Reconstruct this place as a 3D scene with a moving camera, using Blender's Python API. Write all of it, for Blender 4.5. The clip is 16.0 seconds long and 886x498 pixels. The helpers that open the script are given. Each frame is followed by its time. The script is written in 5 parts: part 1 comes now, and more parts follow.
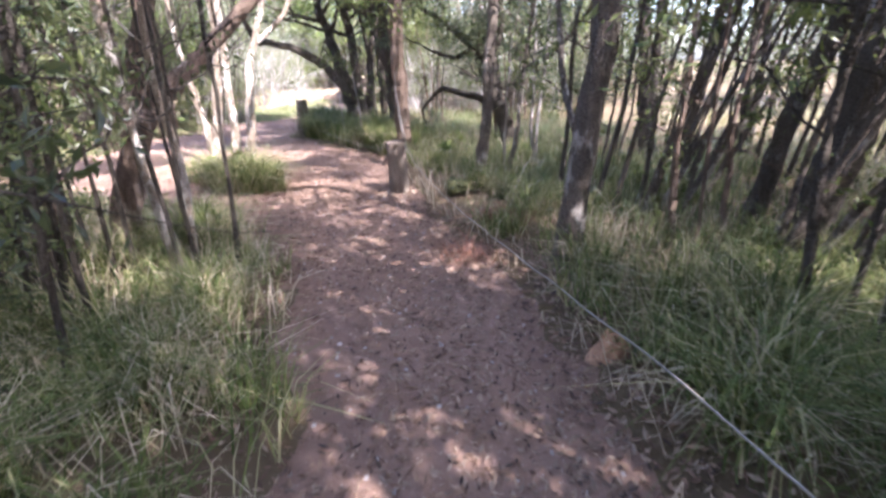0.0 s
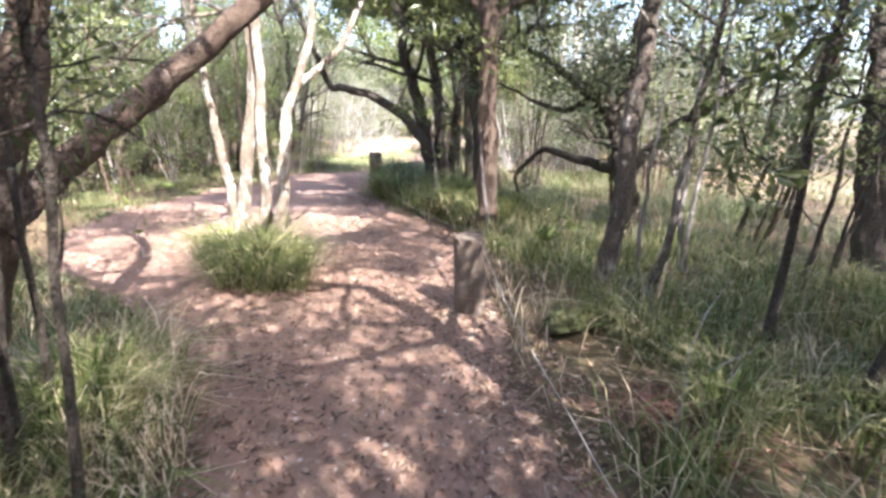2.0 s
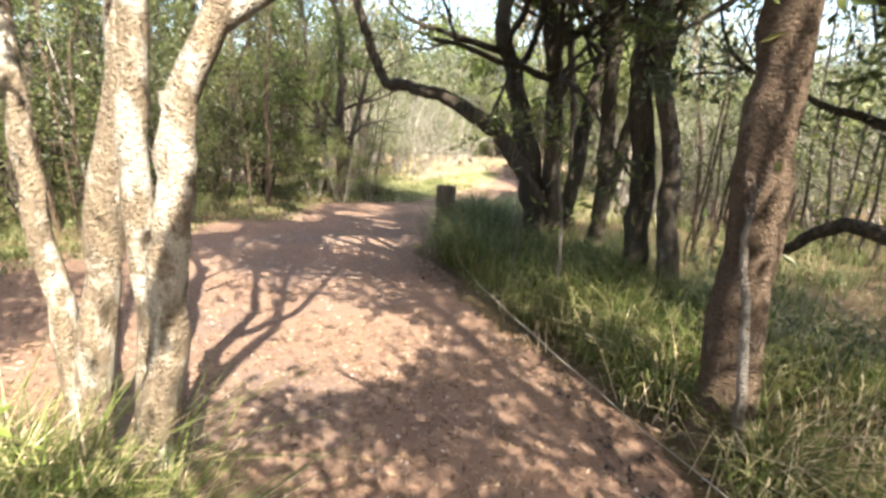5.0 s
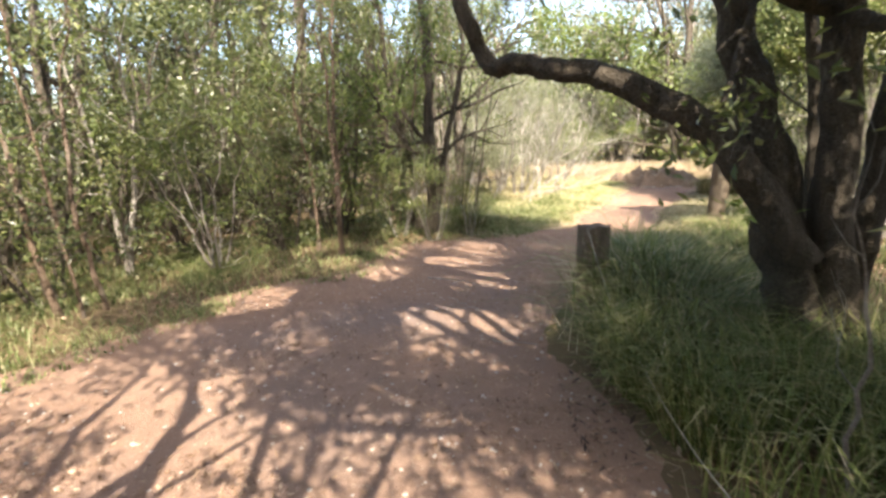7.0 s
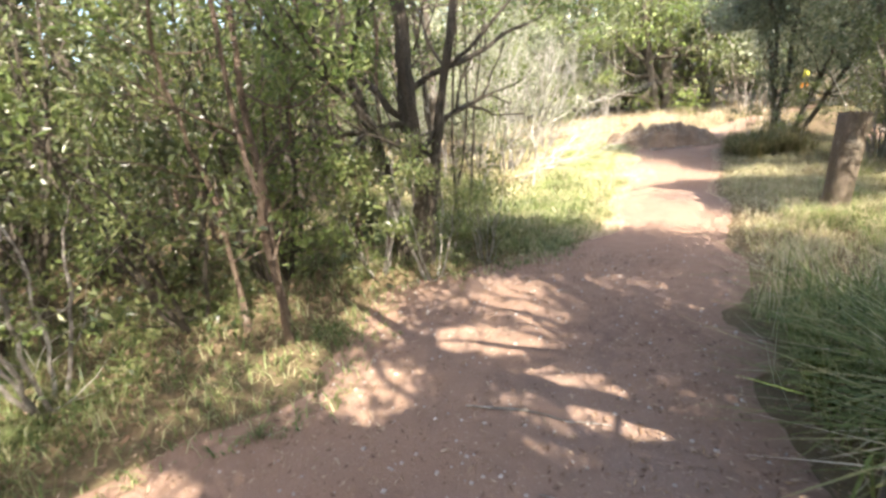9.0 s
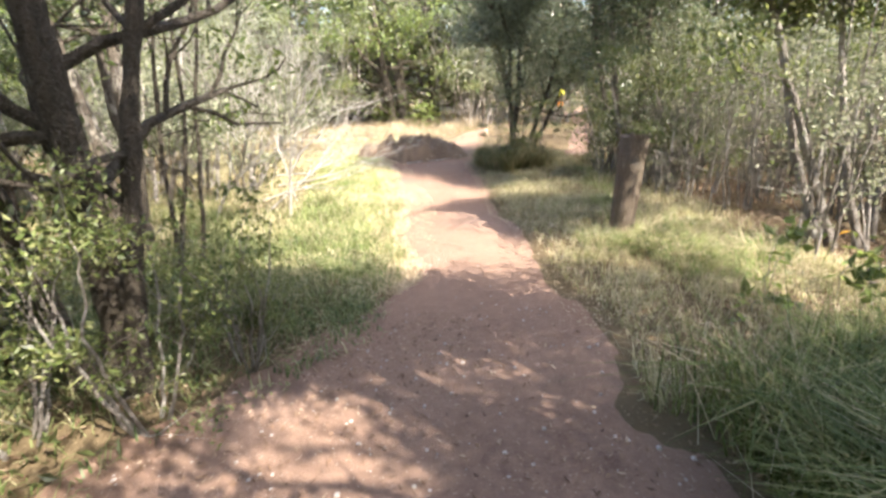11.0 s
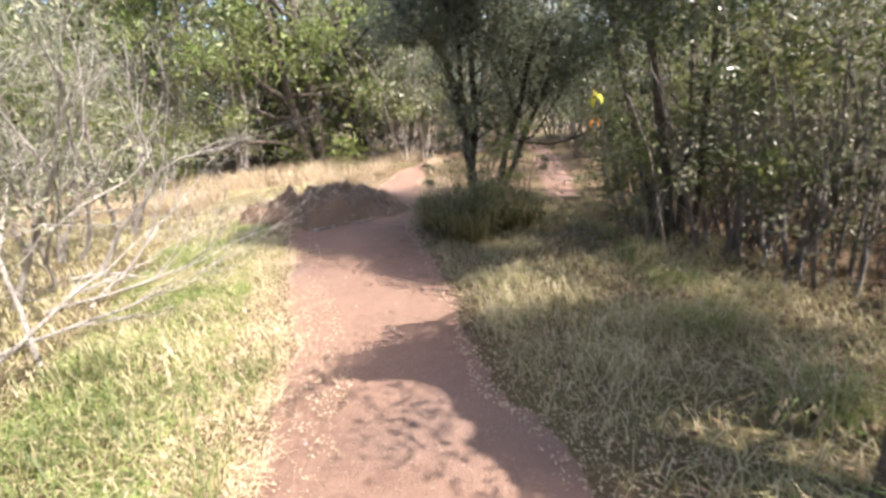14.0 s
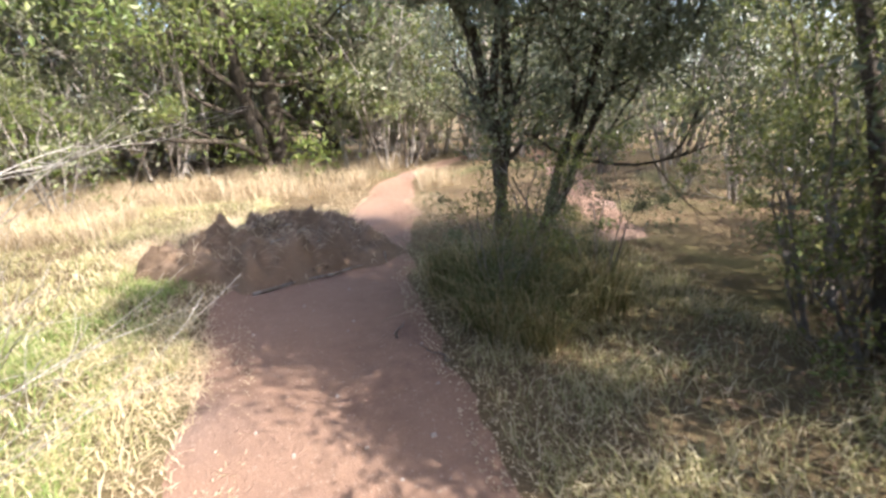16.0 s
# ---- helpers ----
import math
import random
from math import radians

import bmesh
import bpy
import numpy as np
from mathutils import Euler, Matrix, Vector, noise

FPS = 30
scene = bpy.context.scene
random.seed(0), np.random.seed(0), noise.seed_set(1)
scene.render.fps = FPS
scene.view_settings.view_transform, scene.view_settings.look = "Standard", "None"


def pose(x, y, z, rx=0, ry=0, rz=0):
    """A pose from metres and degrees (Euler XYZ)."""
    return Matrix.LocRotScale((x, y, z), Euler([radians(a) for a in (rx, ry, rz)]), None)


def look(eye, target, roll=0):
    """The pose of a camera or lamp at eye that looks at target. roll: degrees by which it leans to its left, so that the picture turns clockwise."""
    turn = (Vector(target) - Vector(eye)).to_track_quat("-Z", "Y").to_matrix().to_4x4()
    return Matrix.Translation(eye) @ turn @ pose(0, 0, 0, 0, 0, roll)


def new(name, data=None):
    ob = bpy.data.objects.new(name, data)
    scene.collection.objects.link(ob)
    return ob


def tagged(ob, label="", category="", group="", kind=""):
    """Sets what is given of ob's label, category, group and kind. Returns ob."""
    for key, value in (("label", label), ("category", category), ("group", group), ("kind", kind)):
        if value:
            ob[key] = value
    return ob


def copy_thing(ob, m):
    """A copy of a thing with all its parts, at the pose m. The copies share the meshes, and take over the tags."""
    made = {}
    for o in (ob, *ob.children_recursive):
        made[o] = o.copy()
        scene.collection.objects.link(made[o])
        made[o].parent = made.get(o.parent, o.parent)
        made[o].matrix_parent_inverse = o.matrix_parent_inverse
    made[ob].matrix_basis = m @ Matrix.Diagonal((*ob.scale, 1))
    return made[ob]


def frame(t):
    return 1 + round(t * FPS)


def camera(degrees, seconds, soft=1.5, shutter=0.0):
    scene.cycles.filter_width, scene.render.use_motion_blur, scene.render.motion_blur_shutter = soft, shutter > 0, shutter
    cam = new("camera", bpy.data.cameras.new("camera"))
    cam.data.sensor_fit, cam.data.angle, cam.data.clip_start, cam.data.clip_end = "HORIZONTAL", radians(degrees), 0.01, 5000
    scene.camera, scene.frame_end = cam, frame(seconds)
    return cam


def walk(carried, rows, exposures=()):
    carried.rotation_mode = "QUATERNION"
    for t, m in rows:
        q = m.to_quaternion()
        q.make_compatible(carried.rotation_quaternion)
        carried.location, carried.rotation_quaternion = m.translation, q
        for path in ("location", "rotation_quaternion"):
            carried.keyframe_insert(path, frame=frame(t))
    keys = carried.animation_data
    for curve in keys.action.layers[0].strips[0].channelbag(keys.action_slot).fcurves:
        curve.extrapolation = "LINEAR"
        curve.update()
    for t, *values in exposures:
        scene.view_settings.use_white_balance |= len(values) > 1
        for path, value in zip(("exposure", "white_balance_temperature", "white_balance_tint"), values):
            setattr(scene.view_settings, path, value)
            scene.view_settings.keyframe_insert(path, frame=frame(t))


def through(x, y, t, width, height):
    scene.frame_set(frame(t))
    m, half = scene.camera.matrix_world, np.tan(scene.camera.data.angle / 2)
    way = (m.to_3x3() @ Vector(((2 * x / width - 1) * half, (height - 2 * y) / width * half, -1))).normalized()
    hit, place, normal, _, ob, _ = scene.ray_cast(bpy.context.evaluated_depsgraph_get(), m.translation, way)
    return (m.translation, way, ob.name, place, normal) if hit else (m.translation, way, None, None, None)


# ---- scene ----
cam = camera(86.0, 16.0, 2.8, 0.2)
PATH = [
    (0, (0.083, -0.039, 1.428), (-0.001, 1.826, 0.71), -1.4),
    (0.5, (0.074, 0.610, 1.427), (-0.146, 2.501, 0.815), -2.3),
    (1, (0.008, 1.164, 1.45), (-0.270, 3.065, 0.893), 3.2),
    (1.5, (-0.040, 1.697, 1.434), (-0.368, 3.593, 0.89), 2.5),
    (2, (-0.122, 2.239, 1.457), (-0.553, 4.119, 0.925), 0.4),
    (2.5, (-0.264, 2.810, 1.47), (-0.706, 4.688, 0.941), 0.1),
    (3, (-0.482, 3.412, 1.471), (-1.106, 5.239, 0.949), -1.8),
    (3.5, (-0.771, 3.997, 1.459), (-1.430, 5.816, 0.951), 0.3),
    (4, (-1.002, 4.569, 1.467), (-1.650, 6.394, 0.969), 1.9),
    (4.2, (-1.126, 4.814, 1.472), (-1.795, 6.637, 0.992), 2.8),
    (6.3, (-2.075, 7.026, 1.458), (-2.894, 8.788, 0.986), -1.1),
    (6.5, (-2.251, 7.304, 1.479), (-3.266, 8.966, 1.022), -4.0),
    (7, (-2.695, 7.835, 1.495), (-3.766, 9.465, 1.052), -2.4),
    (7.5, (-3.11, 8.367, 1.497), (-4.119, 10.029, 1.029), -3.1),
    (8, (-3.638, 8.877, 1.583), (-4.722, 10.493, 1.122), -5.1),
    (8.5, (-4.092, 9.383, 1.701), (-5.013, 11.055, 1.104), -2.7),
    (9, (-4.638, 9.977, 1.702), (-5.52, 11.665, 1.092), -6.5),
    (9.5, (-4.998, 10.391, 1.789), (-5.392, 12.241, 1.139), -1.4),
    (9.7, (-5.075, 10.571, 1.823), (-5.279, 12.448, 1.163), 0.8),
    (11.8, (-5.456, 12.397, 1.593), (-4.981, 14.21, 0.896), -4.5),
    (12, (-5.392, 12.632, 1.6), (-4.79, 14.406, 0.901), -3.6),
    (12.5, (-5.185, 13.262, 1.529), (-4.612, 15.093, 0.963), -4.0),
    (13, (-5.052, 13.91, 1.497), (-4.499, 15.748, 0.935), -0.9),
    (13.5, (-4.909, 14.616, 1.467), (-4.33, 16.436, 0.875), -2.3),
    (14, (-4.858, 15.331, 1.495), (-4.465, 17.207, 0.926), -5.2),
    (14.5, (-4.786, 15.895, 1.548), (-4.272, 17.742, 0.978), -0.3),
    (15, (-4.684, 16.535, 1.543), (-4.183, 18.385, 0.972), -4.4),
    (15.5, (-4.673, 17.174, 1.566), (-4.193, 19.028, 0.99), -0.8),
    (16, (-4.688, 17.887, 1.485), (-4.176, 19.732, 0.906), -3.3),
]
walk(cam, [(t, look(eye, target, roll)) for t, eye, target, roll in PATH],
     [(0, 2.9, 5600, 26), (1.5, 2.9, 5450, 26), (2.0, 2.88, 5850, 19), (2.6, 2.78, 6700, 10), (3.5, 2.6, 6750, 10), (4.2, 2.48, 6800, 9), (6.5, 2.24, 7000, 11), (9.5, 2.58, 6600, 9), (12, 2.2, 6500, 14), (13, 2.08, 6450, 16), (14, 1.83, 6400, 18), (16, 1.9, 6400, 15)])

# ---------------------------------------------------------------- world, sun
SUN_AZ = math.atan2(0.72, -0.69)          # the sun stands to the south-east
SUN_EL = radians(47)
world = bpy.data.worlds.new("sky_world")
scene.world = world
world.use_nodes = True
wn = world.node_tree.nodes
sky = wn.new("ShaderNodeTexSky")
sky.sky_type = 'NISHITA'
sky.sun_disc = False
sky.sun_elevation = SUN_EL
sky.sun_rotation = SUN_AZ
sky.dust_density = 2.5
wn["Background"].inputs["Strength"].default_value = 0.15
world.node_tree.links.new(sky.outputs[0], wn["Background"].inputs["Color"])
sun = new("sun", bpy.data.lights.new("sun", 'SUN'))
sun.data.energy = 4.2
sun.data.angle = radians(0.53)
sun.data.color = (1.0, 0.93, 0.82)
sun_from = Vector((math.sin(SUN_AZ) * math.cos(SUN_EL), math.cos(SUN_AZ) * math.cos(SUN_EL), math.sin(SUN_EL)))
sun.matrix_world = look(sun_from * 60, (0, 0, 0))

# ---------------------------------------------------------------- small helpers


def mesh_of(name, verts, faces, mat, smooth=False):
    """A mesh from arrays of places and of faces with the same number of corners."""
    verts, faces = np.asarray(verts, dtype=np.float32), np.asarray(faces, dtype=np.int32)
    me = bpy.data.meshes.new(name)
    k = faces.shape[1]
    me.vertices.add(len(verts))
    me.vertices.foreach_set("co", verts.ravel())
    me.loops.add(faces.size)
    me.loops.foreach_set("vertex_index", faces.ravel())
    me.polygons.add(len(faces))
    me.polygons.foreach_set("loop_start", np.arange(0, faces.size, k, dtype=np.int32))
    me.polygons.foreach_set("use_smooth", np.full(len(faces), smooth))
    me.update(calc_edges=True)
    me.materials.append(mat)
    return me


def part_of(name, me, parent, label=""):
    ob = new(name, me)
    ob.parent = parent
    return tagged(ob, label)


def part(name, bm, material, parent, label="", smooth=False):
    """A bmesh as one mesh object under a thing or a part."""
    me = bpy.data.meshes.new(name)
    bm.to_mesh(me)
    bm.free()
    if smooth:
        for p in me.polygons:
            p.use_smooth = True
    me.materials.append(material)
    return part_of(name, me, parent, label)


def thing(name, m, label, category, group="", kind=""):
    ob = new(name)
    ob.empty_display_size = 0.2
    ob.matrix_basis = m
    return tagged(ob, label, category, group, kind)


def nodes_of(name):
    mat = bpy.data.materials.new(name)
    mat.use_nodes = True
    nt = mat.node_tree
    return mat, nt.nodes, nt.links, nt.nodes["Principled BSDF"]


def mixed(nodes, links, fac, a, b, blend='MIX'):
    """The socket of a colour mix; fac, a and b are sockets or values."""
    mix = nodes.new("ShaderNodeMix")
    mix.data_type = 'RGBA'
    mix.blend_type = blend
    for slot, value in ((0, fac), (6, a), (7, b)):
        if isinstance(value, bpy.types.NodeSocket):
            links.new(value, mix.inputs[slot])
        else:
            mix.inputs[slot].default_value = value if slot == 0 else (*value, 1)
    return mix.outputs[2]


def noise_of(nodes, links, scale, detail=4, rough=0.6, lo=0.35, hi=0.65, stretch=None):
    """A noise in object space, spread from lo..hi to 0..1."""
    tex = nodes.new("ShaderNodeTexNoise")
    tex.inputs["Scale"].default_value = scale
    tex.inputs["Detail"].default_value = detail
    tex.inputs["Roughness"].default_value = rough
    co = nodes.new("ShaderNodeTexCoord")
    if stretch:
        mp = nodes.new("ShaderNodeMapping")
        mp.inputs["Scale"].default_value = stretch
        links.new(co.outputs["Object"], mp.inputs["Vector"])
        links.new(mp.outputs[0], tex.inputs["Vector"])
    else:
        links.new(co.outputs["Object"], tex.inputs["Vector"])
    rng = nodes.new("ShaderNodeMapRange")
    rng.inputs["From Min"].default_value = lo
    rng.inputs["From Max"].default_value = hi
    links.new(tex.outputs["Fac"], rng.inputs["Value"])
    return rng.outputs[0]


def bumped(nodes, links, bsdf, height, strength, distance):
    b = nodes.new("ShaderNodeBump")
    b.inputs["Strength"].default_value = strength
    b.inputs["Distance"].default_value = distance
    links.new(height, b.inputs["Height"])
    links.new(b.outputs[0], bsdf.inputs["Normal"])


# ---------------------------------------------------------------- materials


def dirt_material(name, dark, light, grey, litter):
    mat, n, l, bsdf = nodes_of(name)
    coarse = noise_of(n, l, 0.7, 3)
    fine = noise_of(n, l, 9, 6, 0.7, 0.3, 0.7)
    grain = noise_of(n, l, 70, 4, 0.7, 0.25, 0.75)
    patch = noise_of(n, l, 0.33, 2, 0.5, 0.5, 0.62)
    base = mixed(n, l, fine, dark, light)
    base = mixed(n, l, patch, base, grey)
    worn = mixed(n, l, coarse, base, light)
    speck = noise_of(n, l, 55, 2, 0.5, 0.64, 0.70)
    col = mixed(n, l, speck, worn, litter)
    dust = mixed(n, l, 0.35, col, mixed(n, l, grain, dark, light))
    l.new(dust, bsdf.inputs["Base Color"])
    bsdf.inputs["Roughness"].default_value = 0.95
    bsdf.inputs["Specular IOR Level"].default_value = 0.15
    add = n.new("ShaderNodeMath")
    l.new(fine, add.inputs[0])
    l.new(grain, add.inputs[1])
    bumped(n, l, bsdf, add.outputs[0], 0.7, 0.02)
    return mat


def leaf_material(name, colours, gloss=0.45, through=0.35, rough=0.45):
    """Leaves that differ one from the next and let light through."""
    mat, n, l, bsdf = nodes_of(name)
    geo = n.new("ShaderNodeNewGeometry")
    ramp = n.new("ShaderNodeValToRGB")
    el = ramp.color_ramp.elements
    el[0].position, el[0].color = 0.0, (*colours[0], 1)
    el[1].position, el[1].color = 1.0, (*colours[-1], 1)
    for i, c in enumerate(colours[1:-1]):
        e = el.new((i + 1) / (len(colours) - 1))
        e.color = (*c, 1)
    l.new(geo.outputs["Random Per Island"], ramp.inputs["Fac"])
    info = n.new("ShaderNodeObjectInfo")
    hsv = n.new("ShaderNodeHueSaturation")
    vary = n.new("ShaderNodeMapRange")
    vary.inputs["To Min"].default_value, vary.inputs["To Max"].default_value = 0.75, 1.3
    l.new(info.outputs["Random"], vary.inputs["Value"])
    l.new(vary.outputs[0], hsv.inputs["Value"])
    l.new(ramp.outputs["Color"], hsv.inputs["Color"])
    l.new(hsv.outputs[0], bsdf.inputs["Base Color"])
    bsdf.inputs["Roughness"].default_value = rough
    bsdf.inputs["Specular IOR Level"].default_value = gloss
    tr = n.new("ShaderNodeBsdfTranslucent")
    bright = n.new("ShaderNodeHueSaturation")
    bright.inputs["Value"].default_value = 1.5
    bright.inputs["Hue"].default_value = 0.485
    l.new(hsv.outputs[0], bright.inputs["Color"])
    l.new(bright.outputs[0], tr.inputs["Color"])
    mix = n.new("ShaderNodeMixShader")
    mix.inputs[0].default_value = through
    l.new(bsdf.outputs[0], mix.inputs[1])
    l.new(tr.outputs[0], mix.inputs[2])
    l.new(mix.outputs[0], n["Material Output"].inputs["Surface"])
    return mat


def bark_material(name, dark, mid, pale, pale_from=0.55, blot_scale=4.5):
    mat, n, l, bsdf = nodes_of(name)
    ridges = noise_of(n, l, 16, 5, 0.7, 0.3, 0.7, (1, 1, 0.18))
    blots = noise_of(n, l, blot_scale, 5, 0.7, pale_from, pale_from + 0.10, (1, 1, 0.55))
    fine = noise_of(n, l, 60, 3, 0.7, 0.3, 0.7)
    col = mixed(n, l, ridges, dark, mid)
    col = mixed(n, l, blots, col, pale)
    col = mixed(n, l, 0.25, col, mixed(n, l, fine, dark, pale))
    l.new(col, bsdf.inputs["Base Color"])
    bsdf.inputs["Roughness"].default_value = 0.9
    bsdf.inputs["Specular IOR Level"].default_value = 0.2
    add = n.new("ShaderNodeMath")
    l.new(ridges, add.inputs[0])
    l.new(fine, add.inputs[1])
    bumped(n, l, bsdf, add.outputs[0], 1.0, 0.025)
    return mat


PATH_DIRT = dirt_material("path_dirt", (0.15, 0.09, 0.066), (0.32, 0.208, 0.150), (0.20, 0.158, 0.145), (0.42, 0.33, 0.255))
FOREST_SOIL = dirt_material("forest_soil", (0.075, 0.055, 0.033), (0.17, 0.125, 0.07), (0.11, 0.12, 0.05), (0.34, 0.26, 0.16))
MOUND_SOIL = dirt_material("mound_soil", (0.10, 0.07, 0.05), (0.27, 0.19, 0.13), (0.16, 0.13, 0.10), (0.38, 0.30, 0.20))
LEAF_DARK = leaf_material("leaf_dark", [(0.038, 0.05, 0.018), (0.066, 0.085, 0.028), (0.095, 0.115, 0.037), (0.135, 0.145, 0.06)], 0.7, 0.42, 0.36)
LEAF_OLIVE = leaf_material("leaf_olive", [(0.06, 0.085, 0.026), (0.11, 0.145, 0.042), (0.165, 0.19, 0.062), (0.22, 0.225, 0.10)], 0.5, 0.40)
LEAF_GREY = leaf_material("leaf_grey", [(0.13, 0.145, 0.085), (0.20, 0.215, 0.13), (0.28, 0.275, 0.19)], 0.4, 0.35)
LEAF_MID = leaf_material("leaf_mid", [(0.055, 0.075, 0.035), (0.09, 0.115, 0.05), (0.13, 0.15, 0.075), (0.19, 0.20, 0.12)], 0.75, 0.42, 0.34)
# grey-green, lightened to make up for sun that tree 31 keeps off
LEAF_SILVER = leaf_material("leaf_silver", [(0.11, 0.14, 0.085), (0.18, 0.21, 0.13), (0.27, 0.285, 0.20)], 0.6, 0.4, 0.4)
LEAF_BRIGHT = leaf_material("leaf_bright", [(0.075, 0.11, 0.028), (0.12, 0.16, 0.042), (0.18, 0.205, 0.07)], 0.4, 0.42)
GRASS_GREEN = leaf_material("grass_green", [(0.06, 0.09, 0.028), (0.12, 0.155, 0.05), (0.19, 0.21, 0.085), (0.36, 0.32, 0.19)], 0.35, 0.32)
GRASS_LUSH = leaf_material("grass_lush", [(0.05, 0.072, 0.02), (0.092, 0.12, 0.034), (0.15, 0.175, 0.055), (0.34, 0.30, 0.16)], 0.22, 0.34, 0.5)
GRASS_OLIVE = leaf_material("grass_olive", [(0.07, 0.078, 0.03), (0.12, 0.12, 0.048), (0.20, 0.18, 0.085), (0.32, 0.26, 0.15)], 0.25, 0.32, 0.5)
GRASS_LAWN = leaf_material("grass_lawn", [(0.20, 0.215, 0.09), (0.34, 0.325, 0.155), (0.48, 0.425, 0.26), (0.58, 0.51, 0.37)], 0.3, 0.32)
GRASS_FRESH = leaf_material("grass_fresh", [(0.13, 0.19, 0.055), (0.20, 0.265, 0.085), (0.29, 0.33, 0.13)], 0.3, 0.35)
GRASS_DRY = leaf_material("grass_dry", [(0.36, 0.29, 0.18), (0.50, 0.41, 0.27), (0.62, 0.53, 0.39)], 0.3, 0.3)
LITTER = leaf_material("litter", [(0.11, 0.065, 0.042), (0.19, 0.115, 0.072), (0.28, 0.185, 0.12), (0.40, 0.30, 0.21)], 0.25, 0.08, 0.7)
BARK_DARK = bark_material("bark_dark", (0.035, 0.027, 0.02), (0.12, 0.095, 0.07), (0.30, 0.27, 0.22), 0.62)
BARK_LICHEN = bark_material("bark_lichen", (0.05, 0.038, 0.029), (0.16, 0.125, 0.09), (0.46, 0.42, 0.36), 0.545)
BARK_BLOTCH = bark_material("bark_blotch", (0.045, 0.033, 0.024), (0.16, 0.12, 0.085), (0.54, 0.48, 0.40), 0.53, 4.6)
BARK_PALE = bark_material("bark_pale", (0.14, 0.10, 0.066), (0.38, 0.29, 0.19), (0.68, 0.62, 0.53), 0.48, 7.5)
BARK_RED = bark_material("bark_red", (0.085, 0.055, 0.038), (0.22, 0.15, 0.10), (0.40, 0.33, 0.27), 0.58)
TWIG_GREY = bark_material("twig_grey", (0.16, 0.13, 0.11), (0.34, 0.30, 0.26), (0.58, 0.54, 0.49), 0.50)
BLEACHED = bark_material("bleached_wood", (0.34, 0.31, 0.27), (0.58, 0.54, 0.48), (0.78, 0.74, 0.68), 0.50)
POST_WOOD = bark_material("post_wood", (0.12, 0.088, 0.065), (0.29, 0.225, 0.165), (0.45, 0.385, 0.31), 0.56)
POST_END = bark_material("post_end", (0.20, 0.15, 0.11), (0.33, 0.26, 0.20), (0.45, 0.39, 0.32), 0.60)


def plain(name, colour, rough=0.7, var=0.25, scale=30):
    mat, n, l, bsdf = nodes_of(name)
    f = noise_of(n, l, scale, 4)
    l.new(mixed(n, l, f, tuple(c * (1 - var) for c in colour), tuple(min(1, c * (1 + var)) for c in colour)), bsdf.inputs["Base Color"])
    bsdf.inputs["Roughness"].default_value = rough
    return mat


ROPE = plain("rope_fibre", (0.36, 0.33, 0.28), 0.8, 0.3, 120)
STONE = plain("stone", (0.36, 0.31, 0.27), 0.9, 0.3, 20)

# ---------------------------------------------------------------- ground and path
EDGE_Y = (-6, -1, 0.8, 1.6, 2.4, 3.2, 3.8, 4.4, 5, 5.6, 6.4, 7.2, 8, 8.8, 9.6, 10.4, 11.2, 12, 13.6, 14.6, 15.6, 17.2, 19, 20.4, 22, 24, 26, 28, 29.5, 31, 33, 44)
EDGE_L = (-1.67, -1.02, -0.78, -0.8, -0.94, -1.2, -1.68, -2.22, -3.24, -4.6, -5.64, -6.5, -7.2, -7.2, -7.29, -7.3, -7.0, -6.7, -6.9, -6.1, -5.42, -5.36, -5.36, -5.5, -5.55, -4.5, -3.85, -3.2, -2.3, -1.0, 1.5, 8)
EDGE_R = (0.32, 0.7, 0.84, 0.76, 0.55, 0.33, 0.16, -0.08, -0.33, -0.51, -0.64, -0.86, -1.2, -1.87, -2.75, -3.3, -3.95, -4.05, -4.3, -4.2, -4.12, -4.1, -4.03, -4.05, -3.95, -3.3, -2.9, -2.5, -1.5, 0.0, 2.5, 9)


def value_noise(x, y, seed=0):
    """Smooth noise from -1 to 1 over arrays."""
    xi, yi = np.floor(x), np.floor(y)
    fx, fy = x - xi, y - yi
    fx, fy = fx * fx * (3 - 2 * fx), fy * fy * (3 - 2 * fy)

    def at(a, b):
        s = np.sin(a * 127.1 + b * 311.7 + seed * 74.7) * 43758.5453
        return 2 * (s - np.floor(s)) - 1
    top = at(xi, yi) * (1 - fx) + at(xi + 1, yi) * fx
    low = at(xi, yi + 1) * (1 - fx) + at(xi + 1, yi + 1) * fx
    return top * (1 - fy) + low * fy


def inside_path(x, y):
    """How far a place lies inside the path's edges, in metres; negative outside."""
    rag = 0.18 * value_noise(x * 1.3, y * 1.3, 3) + 0.10 * value_noise(x * 4, y * 4, 4)
    rag = rag * np.where(y > 15, 0.5, 1.0)
    rag = rag + np.where((y > 6.5) & (y < 14.5) & (x < -5.5), 0.45 * value_noise(x * 0.9, y * 0.9, 9), 0)
    left, right = np.interp(y, EDGE_Y, EDGE_L), np.interp(y, EDGE_Y, EDGE_R)
    return np.minimum(x - left, right - x) + rag


def side_track(x, y):
    """The same for the small side track east of the mound."""
    c = np.interp(y, (18.2, 20, 22, 24, 28, 36), (-2.6, -2.3, -1.55, -0.6, 1.0, 3.5))
    rag = 0.12 * value_noise(x * 1.7, y * 1.7, 8)
    return np.where((y > 22.0) & (y < 36), 0.30 - np.abs(x - c) + rag, -1.0)


